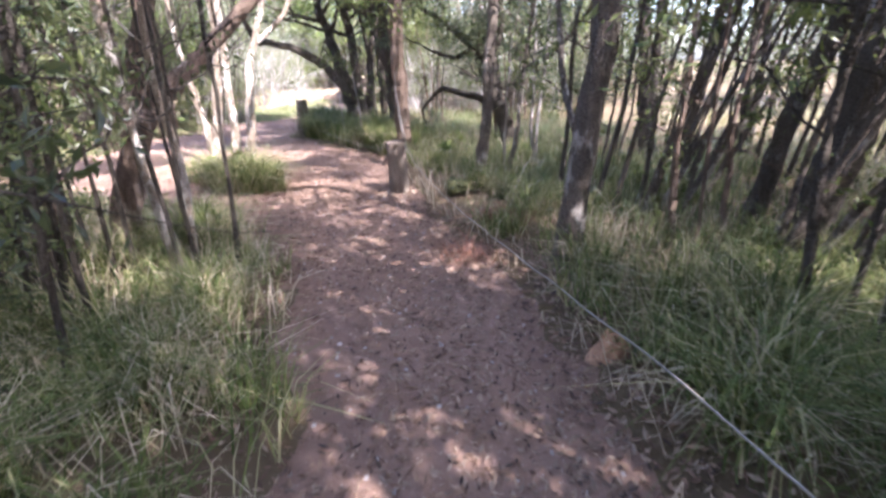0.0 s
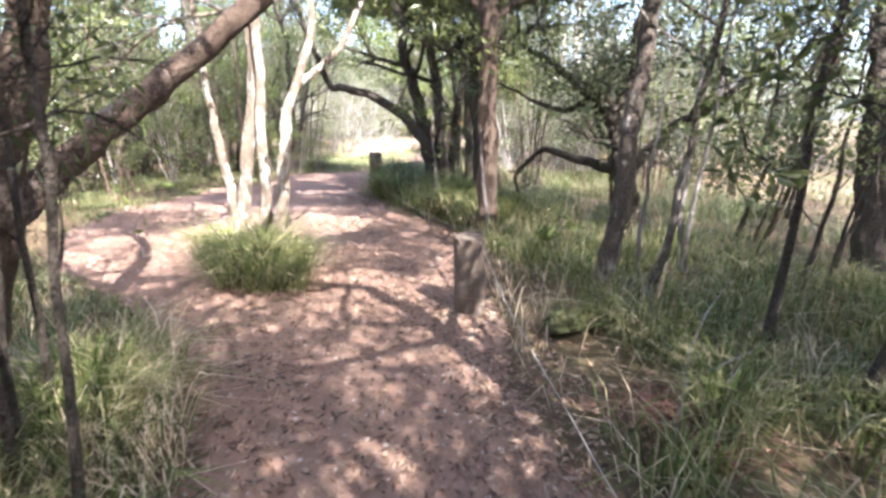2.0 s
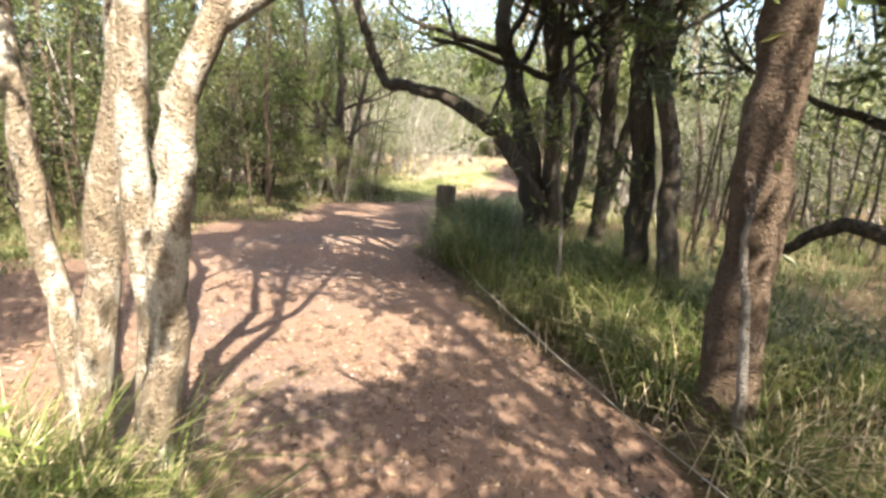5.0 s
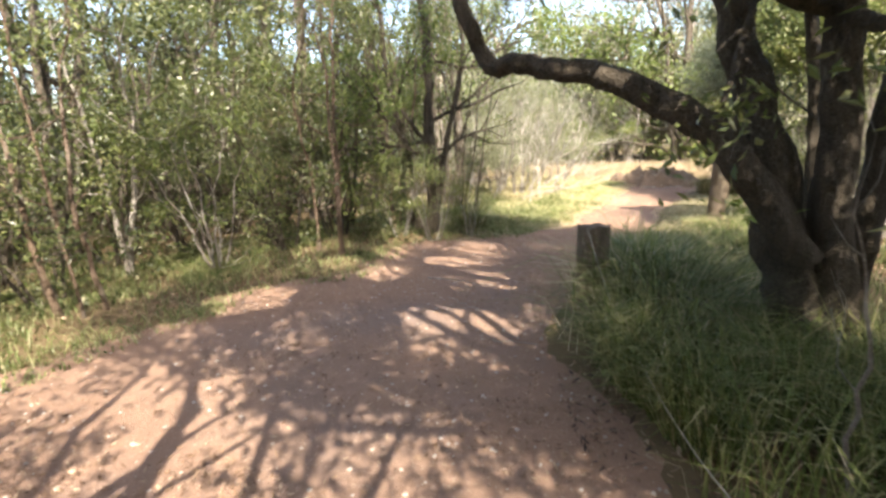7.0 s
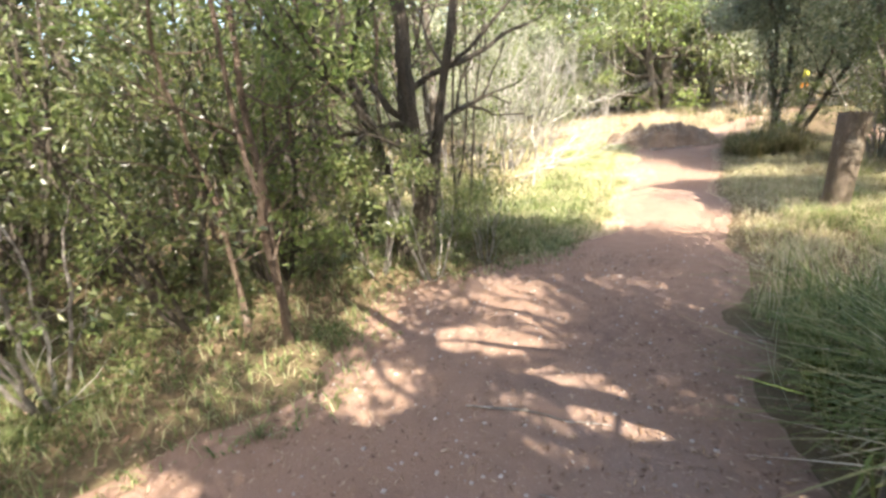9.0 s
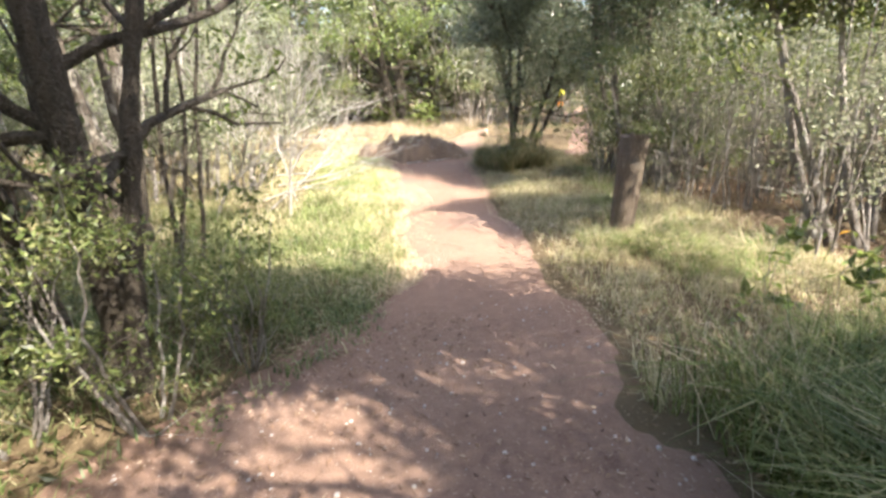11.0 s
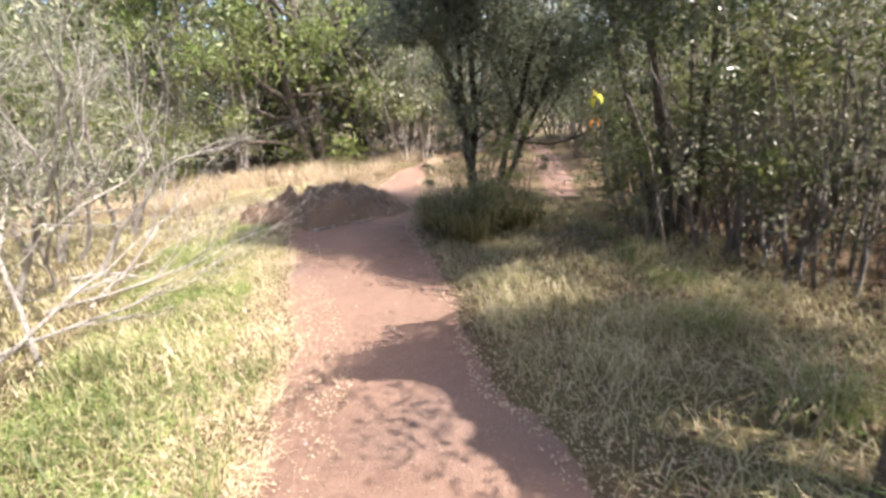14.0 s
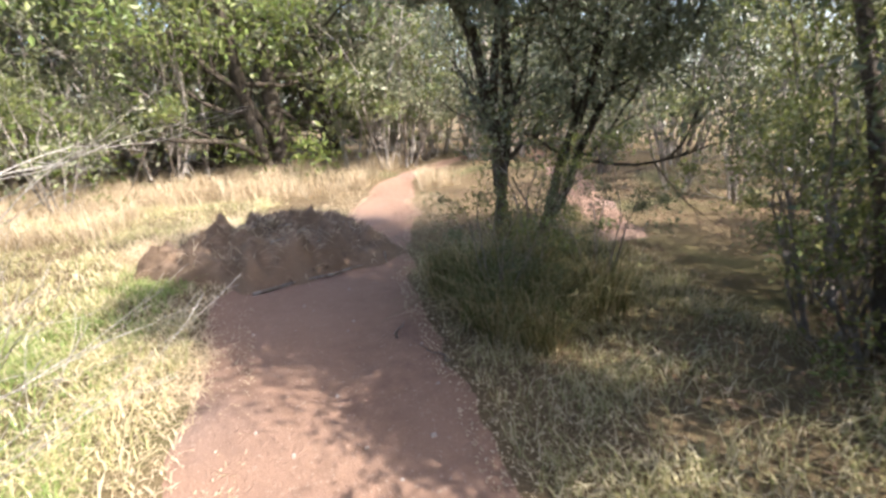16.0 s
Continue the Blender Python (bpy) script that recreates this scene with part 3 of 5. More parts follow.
# the bright leaf colour replaces sunlight that doesn't reach this crown
build_tree("tea_tree", 24, [((-7.1, 14.25, -0.06), (-7.0, 14.2, 3.0), 0.10, 0.06), ((-7.0, 14.1, -0.06), (-6.5, 14.4, 2.8), 0.06, 0.035), ((-7.3, 14.2, -0.06), (-7.7, 14.0, 2.9), 0.06, 0.04)],
           LEAF_BRIGHT, BARK_DARK, 6000, "bushy many-stemmed tea tree at the grass edge", limb=1.6, crown_from=0.35, n_limb=6)
build_tree("sapling", 25, [((-9.15, 10.5, -0.05), (-9.0, 10.8, 1.9), 0.04, 0.02), ((-9.12, 10.5, -0.05), (-9.35, 10.4, 2.1), 0.03, 0.018)], LEAF_OLIVE, TWIG_GREY, 900,
           "small forked sapling with a pale stem", "sapling", limb=0.9, last=1, n_limb=3)
# leaves coloured bright as if sunlit, though the saplings stand in shade
build_tree("sapling", 26, [((-7.55, 12.6, -0.05), (-7.5, 12.7, 2.7), 0.035, 0.02), ((-7.3, 12.35, -0.05), (-7.25, 12.3, 2.4), 0.025, 0.014), ((-7.8, 12.4, -0.05), (-7.9, 12.3, 2.2), 0.025, 0.014)],
           LEAF_BRIGHT, BARK_RED, 2600, "thin leafy saplings standing close together", "sapling", limb=1.1, crown_from=0.3, n_limb=5)
build_tree("sapling", 27, [((-7.55, 13.75, -0.05), (-7.5, 13.8, 1.1), 0.018, 0.01)], LEAF_DARK, BARK_RED, 1500,
           "small round leafy shrub in shade", "shrub", limb=0.55, crown_from=0.2, n_limb=7, last=1, spread=0.06, size=(0.05, 0.02))
build_tree("shrub_tree", 28, [((-2.85, 21.9, -0.06), (-3.1, 22.1, 1.9), 0.06, 0.04), ((-2.7, 21.8, -0.06), (-2.1, 21.6, 2.2), 0.05, 0.035), ((-2.9, 22.1, -0.06), (-2.7, 22.4, 2.4), 0.06, 0.04), ((-2.6, 22.0, -0.06), (-1.6, 22.1, 1.9), 0.045, 0.03)],
           LEAF_SILVER, BARK_DARK, 17000, "grey-green shrub tree with fine leaves and many stems", limb=1.2, crown_from=0.45, n_limb=6, spread=0.15, size=(0.07, 0.024), fill=((-3.2, 21.4, 3.2, 0.9, 0.8, 0.5, 8000), (-3.5, 21.9, 2.5, 0.7, 0.6, 0.45, 4000), (-2.6, 22.1, 2.8, 0.8, 0.7, 0.6, 5000), (-2.0, 21.7, 2.1, 0.9, 0.6, 0.6, 6000)),
           extra=[([(-3.05, 22.1, 1.7), (-3.3, 22.2, 2.5), (-3.6, 22.3, 3.1)], 0.04, 0.025), ([(-3.0, 22.0, 1.5), (-3.1, 21.6, 2.3), (-3.4, 21.3, 3.0)], 0.04, 0.025)])
build_tree("shrub_tree", 29, [((-1.35, 15.5, -0.06), (-2.25, 15.8, 2.25), 0.04, 0.025), ((-1.3, 15.75, -0.06), (-2.0, 16.2, 2.5), 0.045, 0.028), ((-1.2, 15.4, -0.06), (-1.7, 15.75, 2.5), 0.035, 0.02), ((-0.9, 15.6, -0.06), (-0.8, 15.9, 2.7), 0.035, 0.02)],
           LEAF_OLIVE, TWIG_GREY, 11000, "twiggy shrub tree leaning over the wooden post", limb=0.75, crown_from=0.72, n_limb=4, spread=0.12, size=(0.07, 0.027), fill=((-2.45, 15.75, 2.75, 0.8, 0.65, 0.5, 17000), (-1.5, 15.9, 2.6, 0.8, 0.6, 0.6, 7000)))

build_tree("gnarled_tree", 32, [((0.95, 8.50, -0.06), (0.62, 8.55, 1.3), 0.13, 0.10)], LEAF_MID, BARK_DARK, 3600,
           "old dark gnarled tree with twisted low dead limbs", limb=0.8, crown_from=0.8, n_limb=2, last=2, spread=0.08, size=(0.07, 0.024), fill=((1.3, 8.3, 2.4, 1.3, 0.8, 0.7, 5000), (0.3, 8.8, 1.9, 0.7, 0.4, 0.5, 2000), (1.9, 8.2, 1.2, 0.8, 0.6, 0.5, 3000)),
           extra=[([(0.8, 8.52, 0.8), (0.40, 8.75, 0.90), (0.0, 8.88, 1.0), (-0.3, 9.0, 1.06), (-0.5, 9.1, 0.85)], 0.075, 0.03),
                  ([(0.62, 8.55, 1.25), (0.45, 8.62, 1.58), (0.22, 8.7, 1.80), (-0.05, 8.8, 2.0), (-0.28, 8.88, 2.2), (-0.6, 9.0, 2.35)], 0.085, 0.03),
                  ([(0.3, 8.68, 1.72), (0.0, 8.8, 1.55), (-0.28, 8.9, 1.62), (-0.55, 9.0, 1.74)], 0.045, 0.018),
                  ([(0.5, 8.6, 1.45), (0.75, 8.55, 1.9), (0.7, 8.5, 2.5), (0.9, 8.45, 3.1)], 0.07, 0.04),
                  ([(0.85, 8.52, 0.9), (1.2, 8.4, 1.4), (1.6, 8.3, 1.6), (2.0, 8.25, 2.1)], 0.06, 0.03)])
# added tree: trunk out of view, limbs and leaf fill placed to cast shade
build_tree("tea_tree", 30, [((-2.2, 13.1, -0.06), (-2.5, 13.0, 3.2), 0.06, 0.045)], LEAF_OLIVE, BARK_DARK, 16000,
           "slender tea tree added so that its crown shades the path", limb=1.5, crown_from=0.8, n_limb=3, spread=0.14, size=(0.10, 0.036),
           extra=[([(-2.48, 13.0, 2.9), (-3.0, 12.95, 3.3), (-3.6, 12.9, 3.5), (-4.3, 12.9, 3.7)], 0.045, 0.025), ([(-2.48, 13.0, 2.8), (-3.0, 13.4, 3.2), (-3.5, 13.7, 3.5)], 0.04, 0.025), ([(-2.45, 13.0, 2.8), (-2.9, 12.3, 3.3), (-3.5, 11.9, 3.6)], 0.04, 0.025), ([(-2.48, 13.0, 2.9), (-3.2, 12.5, 3.7), (-3.9, 12.2, 4.2)], 0.04, 0.025)], fill=((-3.7, 12.3, 3.9, 1.1, 0.8, 0.4, 6000), (-2.9, 12.6, 3.7, 0.8, 0.7, 0.4, 5000), (-4.4, 12.9, 4.1, 0.9, 0.7, 0.35, 4000)))
# upper limbs and leaf fill, partly out of view, are added to shade path and mound
build_tree("shrub_tree", 31, [((-1.75, 19.2, -0.06), (-2.2, 19.3, 3.9), 0.042, 0.03), ((-1.6, 19.3, -0.06), (-1.3, 19.5, 3.7), 0.035, 0.025), ((-1.75, 19.45, -0.06), (-2.3, 19.9, 3.8), 0.038, 0.028), ((-1.6, 19.1, -0.06), (-1.7, 18.9, 3.3), 0.032, 0.024)],
           LEAF_MID, BARK_LICHEN, 16000, "tall dark shrub tree at the thicket's edge", limb=1.05, crown_from=0.62, n_limb=6, spread=0.14, size=(0.07, 0.026), fill=((-1.9, 18.9, 3.7, 0.9, 0.9, 0.8, 14000), (-2.5, 20.2, 3.7, 0.9, 0.9, 0.6, 9000), (-2.05, 18.0, 2.9, 0.55, 0.5, 0.45, 7000), (-3.0, 19.5, 3.8, 0.75, 0.7, 0.4, 9000), (-0.8, 20.6, 2.7, 1.0, 0.8, 0.7, 10000)),
           extra=[([(-2.1, 19.3, 3.2), (-2.5, 19.8, 4.0), (-2.9, 20.4, 4.6)], 0.04, 0.025), ([(-2.1, 19.3, 3.3), (-2.4, 19.6, 4.2), (-2.6, 20.1, 4.9)], 0.04, 0.025), ([(-2.1, 19.2, 3.3), (-2.6, 19.2, 4.2), (-3.1, 19.3, 4.8)], 0.04, 0.025), ([(-1.7, 18.95, 2.9), (-1.8, 18.5, 3.8), (-1.9, 18.2, 4.4)], 0.04, 0.025), ([(-1.35, 19.4, 3.2), (-1.4, 18.8, 4.0), (-1.5, 18.3, 4.6)], 0.04, 0.025)])
# ---------------------------------------------------------------- trees and shrubs of the wood: one of each kind, then copies
TREES, SHRUBS, SAPS, TALL = [], [], [], []
HOME = pose(0, -40, 0)
rng0 = np.random.default_rng(5)
for i, (leaf, bark, lab) in enumerate(((LEAF_DARK, BARK_DARK, "dark-barked tea tree with a high thin crown"), (LEAF_OLIVE, BARK_LICHEN, "lichen-spotted tea tree with olive leaves"),
                                       (LEAF_DARK, BARK_LICHEN, "slender tea tree with spotted grey bark"), (LEAF_OLIVE, BARK_RED, "reddish-barked tea tree with olive crown"))):
    stems = []
    for k in range(2 + i % 3):
        a = rng0.uniform(0, 6.28)
        lean = rng0.uniform(0.2, 0.9)
        stems.append(((0.18 * math.cos(a), 0.18 * math.sin(a), -0.08), (lean * math.cos(a), lean * math.sin(a), rng0.uniform(2.9, 4.2)), rng0.uniform(0.045, 0.10), 0.035))
    TREES.append(build_tree("tea_tree", 40 + i, stems, leaf, bark, 4600, lab, limb=1.55, crown_from=0.55, n_limb=3, kids=(3, 4), place=pose(-30 + 8 * i, -34, 0), size=(0.10, 0.036), spread=0.12, group="tea trees of the wood"))
for i, (leaf, bark, lab) in enumerate(((LEAF_MID, TWIG_GREY, "dense dark shrub with pale bare twigs"), (LEAF_OLIVE, TWIG_GREY, "olive-leaved twiggy shrub with pale stems"), (LEAF_GREY, TWIG_GREY, "grey-leaved twiggy shrub with bleached stems"), (LEAF_DARK, BARK_DARK, "shrub with leaves coloured dark green in place of deep shade"))):
    stems = []
    for k in range(6):
        a = rng0.uniform(0, 6.28)
        stems.append(((0.12 * math.cos(a), 0.12 * math.sin(a), -0.06), (0.55 * math.cos(a), 0.55 * math.sin(a), rng0.uniform(0.9, 1.7)), 0.022, 0.014))
    SHRUBS.append(build_tree("shrub", 50 + i, stems, leaf, bark, 2200, lab, "shrub", limb=0.95, crown_from=0.12, n_limb=2, place=pose(-30 + 6 * i, -44, 0), size=(0.082, 0.032), spread=0.09, kids=(2, 2), group="shrubs of the wood", twig_mat=bark))
# its dark leaf colour stands in for shade that the western shrubs lack
SHADE = SHRUBS.pop()
THICKET = []
for i, (leaf, lab) in enumerate(((LEAF_GREY, "upright thicket shrub of thin bleached stems"), (LEAF_OLIVE, "upright twiggy thicket shrub with small olive leaves"))):
    stems = []
    for k in range(9):
        a, r = rng0.uniform(0, 6.28), rng0.uniform(0.05, 0.38)
        stems.append(((r * math.cos(a), r * math.sin(a), -0.06), (r * 1.5 * math.cos(a) + rng0.normal() * 0.12, r * 1.5 * math.sin(a) + rng0.normal() * 0.12, rng0.uniform(1.1, 2.3)), rng0.uniform(0.008, 0.018), 0.006))
    THICKET.append(build_tree("thicket_shrub", 80 + i, stems, leaf, TWIG_GREY, 1500, lab, "shrub", limb=0.6, crown_from=0.2, n_limb=3, place=pose(-30 + 6 * i, -54, 0), size=(0.055, 0.024), spread=0.07, kids=(2, 3), group="thicket shrubs", last=1))
for i, (leaf, bark, lab) in enumerate(((LEAF_OLIVE, BARK_DARK, "thin dark pole sapling with few leaves"), (LEAF_DARK, BARK_DARK, "thin dark pole sapling with dark leaves"), (LEAF_OLIVE, BARK_RED, "thin brown sapling clump with olive leaves"))):
    stems = []
    for k in range(3):
        a = rng0.uniform(0, 6.28)
        r = rng0.uniform(0.1, 0.5)
        stems.append(((r * math.cos(a), r * math.sin(a), -0.06), (r * 1.8 * math.cos(a), r * 1.8 * math.sin(a), rng0.uniform(2.0, 3.4)), rng0.uniform(0.016, 0.03), 0.012))
    SAPS.append(build_tree("sapling", 60 + i, stems, leaf, bark, 1100, lab, "sapling", limb=0.9, crown_from=0.35, n_limb=4, last=1, place=pose(-30 + 5 * i, -50, 0), size=(0.07, 0.024), spread=0.08, group="saplings of the wood"))
for i, (leaf, lab) in enumerate(((LEAF_OLIVE, "tall olive-green distant tree"), (LEAF_BRIGHT, "bright green leafy distant tree"), (LEAF_GREY, "grey-green distant tree with feathery crown"))):
    TALL.append(build_tree("distant_tree", 70 + i, [((0, 0, -0.1), (0.3, 0.1, 4.0), 0.16, 0.09), ((0.3, 0.2, -0.1), (1.0, 0.6, 3.6), 0.11, 0.06)], leaf, BARK_DARK if i != 2 else BARK_PALE, 3800, lab, limb=2.5, crown_from=0.1, n_limb=6,
                           place=pose(-30 + 9 * i, -60, 0), size=(0.19, 0.07), spread=0.26, kids=(2, 3), group="trees of the far wood", last=2))

TAKEN = [(-3.22, 6.82, .9), (-0.88, 8.04, .7), (0.29, 6.02, .6), (0.71, 6.66, .5), (1.09, 7.10, .5), (0.99, 3.56, .7), (2.75, 3.77, .9), (-2.76, 3.60, .7), (-2.3, 11.3, .8), (-1.25, 10.1, .6), (-1.7, 11.4, .6), (-1, 9.9, .5), (-7.1, 14.2, 1.0),
         (-9.1, 10.5, .7), (-7.5, 12.6, .6), (-2.8, 22, 1.5), (-1.35, 15.4, 0.8), (-2.2, 13.1, .5), (0.9, 8.5, 1.6), (-1.7, 19.3, .8)]

def plant(kinds, seed, count, x0, x1, y0, y1, gap, clear, scale=(0.85, 1.25), edge=0.35, allowed=None):
    """Copies of the given kinds strewn over a stretch of the plan, off the path and apart from one another."""
    rng = np.random.default_rng(seed)
    done, tries = 0, 0
    while done < count and tries < count * 40:
        tries += 1
        x, y = rng.uniform(x0, x1), rng.uniform(y0, y1)
        if max(float(inside_path(np.array([x]), np.array([y]))[0]), float(side_track(np.array([x]), np.array([y]))[0])) > -edge or float(from_walk(x, y)) < clear:
            continue
        if allowed and not allowed(x, y):
            continue
        if in_opening(np.array([(x, y, h) for h in (2.2, 3.2, 4.2)]), 0.35).any():
            continue
        if any(math.hypot(x - a, y - b) < (gap + r) / 2 + 0.1 for a, b, r in TAKEN):
            continue
        TAKEN.append((x, y, gap))
        s = rng.uniform(*scale)
        m = pose(x, y, g_at(x, y) - 0.02, rng.uniform(-6, 6), rng.uniform(-6, 6), rng.uniform(0, 360)) @ Matrix.Diagonal((s, s, s * rng.uniform(0.9, 1.15), 1))
        ob = copy_thing(kinds[rng.integers(len(kinds))], m)
        ob.matrix_basis = m
        done += 1


# east of the path, first part
# trees beside and behind the start, out of view, added to shade path and verge
for i, (x, y) in enumerate(((1.5, -1.5), (2.9, 0.9), (1.7, -3.2), (-1.9, -2.8), (-2.2, -0.9), (1.25, -2.1), (2.05, 0.8), (1.35, -0.75), (3.9, 0.2), (4.6, 1.4), (3.4, -1.0))):
    m = pose(x, y, g_at(x, y) - 0.02, 0, 0, i * 71) @ Matrix.Diagonal((1.2, 1.2, 1.2, 1))
    copy_thing(TREES[i % 4], m).matrix_basis = m
    TAKEN.append((x, y, 1.0))
plant(TREES, 101, 9, 1.6, 8.0, -0.5, 9.0, 1.3, 1.7, (0.85, 1.3), 0.35, lambda x, y: not (x < 6.2 and 3.2 < y < 7.2))
plant(TREES, 131, 11, 1.8, 7.5, -8, 3.8, 1.0, 1.7, (0.9, 1.3), 0.35, lambda x, y: not (x < 4.4 and -2.6 < y < 0.2))
plant(SAPS, 102, 18, 1.2, 6.5, 2.0, 9.5, 0.55, 1.6)
LEANING = build_tree("leaning_tea_tree", 90, [((0.10 * math.cos(k * 1.1) + 0.05 * k, 0.16 * math.sin(k * 1.7), -0.06), (0.55 + 0.16 * k, 0.35 * math.sin(k * 2.3), 2.9 + 0.17 * ((k * 3) % 5)), 0.017 + 0.006 * (k % 3), 0.012) for k in range(8)],
                     LEAF_OLIVE, BARK_BLOTCH, 1700, "clump of thin leaning spotted tea tree stems", limb=1.0, crown_from=0.6, n_limb=2, kids=(2, 3), place=pose(2.1, 5.2, 0), size=(0.08, 0.028), spread=0.10, group="leaning tea tree clumps")
for i, (x, y, turn, z) in enumerate(((1.75, 4.5, 8, 1.0), (2.35, 5.3, -25, 1.05), (2.15, 3.1, -12, 0.95), (3.6, 2.5, 15, 1.1), (4.6, 3.6, -20, 1.15), (-3.4, 1.2, 190, 0.95))):
    m = pose(x, y, g_at(x, y) - 0.02, 0, 0, turn) @ Matrix.Diagonal((1, 1, z, 1))
    (LEANING if i == 0 else copy_thing(LEANING, m)).matrix_basis = m
    TAKEN.append((x, y, 0.6))
plant(SHRUBS[1:], 140, 12, 4.0, 8.5, -1, 9.5, 0.8, 2.4, (0.5, 0.8), 0.4)
plant(SHRUBS[1:], 141, 14, 8.0, 12.5, -4, 14, 1.0, 3, (0.9, 1.4), 0.4)
plant(TALL, 142, 9, 12.5, 18, -6, 18, 1.8, 3, (0.85, 1.2), 0.5)
# west of the path, first part
build_tree("sapling", 91, [((-1.90, 2.98, -0.05), (-2.3, 3.3, 2.6), 0.045, 0.03), ((-1.80, 3.03, -0.05), (-1.95, 3.25, 2.3), 0.03, 0.02)], LEAF_OLIVE, BARK_PALE, 1500,
           "pair of pale-barked young stems at the path's edge", "sapling", limb=0.9, last=1, n_limb=3, size=(0.07, 0.025))
plant(SHRUBS[1:2], 143, 6, -6.5, -3.0, -0.5, 4.2, 0.5, 1.9, (0.5, 0.85), 0.5)
plant([SHADE], 144, 26, -13.5, -8.4, 3.0, 13.5, 0.8, 2.4, (0.8, 1.5), 0.4)
plant([SHADE], 147, 9, -4.6, -2.0, 0.8, 3.5, 0.3, 1.7, (0.42, 0.7), 0.4)
# the dark-leaved kinds only, in place of shade from over the glade
plant([TREES[0], TREES[2]], 146, 7, -13.5, -9.2, 6, 15, 0.9, 2.4, (1.1, 1.45), 0.5)
plant(TALL[:1], 145, 8, -18, -11, 2, 16, 1.6, 3, (0.7, 1.0), 0.5)
for i, (x, y) in enumerate(((-1.86, 3.04), (-2.14, 3.34), (-2.37, 2.87), (-2.69, 3.13), (-2.19, 2.48), (-2.91, 2.71), (-3.22, 3.27), (-2.62, 2.36), (-3.22, 2.36), (-3.68, 2.94), (-2.14, 1.87), (-3.88, 3.59), (-2.88, 1.69), (-3.73, 2.04))):
    m = pose(x, y, g_at(x, y) - 0.02, (i * 37) % 9 - 4, (i * 23) % 9 - 4, i * 67) @ Matrix.Diagonal((0.75, 0.75, 1.05, 1))
    copy_thing(SAPS[1], m).matrix_basis = m
    TAKEN.append((x, y, 0.3))
plant(TREES, 103, 14, -10.5, -1.6, -5, 4.6, 1.1, 1.6, (0.85, 1.25), 0.5, lambda x, y: y < 3.8 or x < -5.0)
plant(SAPS, 104, 16, -7.5, -1.5, -1, 4.4, 0.45, 1.6, (0.8, 1.2), 0.3)
# the bare glade's far side and the west wood
plant(TREES, 105, 16, -16, -8.6, 3.5, 18, 1.6, 2.6, (0.85, 1.2), 0.5)
plant([SHRUBS[1], SHADE], 107, 18, -13, -8.3, 7.5, 16, 0.75, 2.4, (0.6, 1.25), 0.3)
plant(SAPS, 106, 12, -14, -7.5, 6, 16, 0.5, 2.2, (0.8, 1.2), 0.2)
plant(TALL, 133, 8, -21, -11.5, 3, 20, 2.0, 3, (0.65, 0.95), 0.5)
# between the posts, east
plant(TREES, 108, 8, -0.6, 6, 8.6, 13.5, 1.2, 2.2, (0.85, 1.2), 1.2, lambda x, y: y < 11.6 or x > 3.0)
plant(SAPS, 109, 10, -1.8, 4, 8.6, 14, 0.6, 1.8, (0.8, 1.1), 1.0)
# shrubs east of the last stretch, low by the path and higher behind
plant(THICKET, 110, 26, -2.5, 1.2, 14.9, 20.2, 0.42, 1.8, (0.7, 1.1), 0.9, lambda x, y: x > -2.1 + max(0, (y - 17)) * 0.2 and (y > 15.5 or x > -1.9))
plant([SHRUBS[1], SHRUBS[2], SHRUBS[2]], 134, 18, -0.2, 3.5, 13.8, 20.8, 0.8, 1.9, (0.85, 1.3), 1.0, lambda x, y: x - 0.4 > 0.3 * abs(y - 17.5) or y > 19.4)
plant(TREES, 111, 8, 3.2, 9, 14.0, 30, 1.4, 2.6, (0.75, 1.0), 0.6)
for i, (x, y, s) in enumerate(((-1.3, 20.2, 0.5), (-0.9, 20.6, 0.55), (-0.3, 19.6, 0.55), (-1.9, 19.7, 0.5), (0.9, 24.0, 1.1), (0.5, 20.3, 0.5), (-1.7, 18.75, 0.8), (-1.98, 19.35, 0.62), (-1.25, 18.9, 0.95), (-1.45, 18.3, 0.8), (-3.45, 20.85, 0.36), (-3.0, 21.2, 0.48), (-2.75, 20.75, 0.36))):
    m = pose(x, y, g_at(x, y) - 0.02, 0, 0, i * 83) @ Matrix.Diagonal((s, s, s, 1))
    copy_thing(SHRUBS[i % 2], m).matrix_basis = m
    TAKEN.append((x, y, 0.7))
for i, (x, y, s) in enumerate(((-6.8, 13.85, 0.5), (-6.45, 14.35, 0.42), (-7.35, 13.7, 0.5))):
    m = pose(x, y, g_at(x, y) - 0.02, 0, 0, i * 83) @ Matrix.Diagonal((s, s, s, 1))
    copy_thing(SHRUBS[1], m).matrix_basis = m
plant(SHRUBS[:2], 112, 10, -1.0, 5, 20.5, 32, 1.0, 2.6, (0.9, 1.4), 0.4)
# lawn's west side
plant(SHRUBS[2:], 113, 12, -11.5, -7.8, 17.5, 23, 0.9, 2.2, (0.8, 1.2), 0.5)
plant(SHRUBS[1:2], 114, 7, -13, -8.5, 19, 30, 1.0, 2.2, (0.8, 1.4), 0.5)
# far wood, mostly of the pale grey kinds, whose colour stands in for haze
plant([TALL[1], TALL[2], TALL[2]], 115, 30, -22, 4, 30.5, 38, 1.6, 3, (0.95, 1.4), 0.4)
plant([SHRUBS[1], SHRUBS[2], SHRUBS[2]], 116, 32, -16, 5, 29.8, 33.0, 0.75, 3, (1.0, 1.8), 0.3)
plant(TALL, 117, 9, -22, -11.5, 15, 32, 2.0, 3, (0.75, 1.1))
plant(TALL, 118, 6, -40, 30, 40, 70, 3.5, 3, (1.0, 1.5))
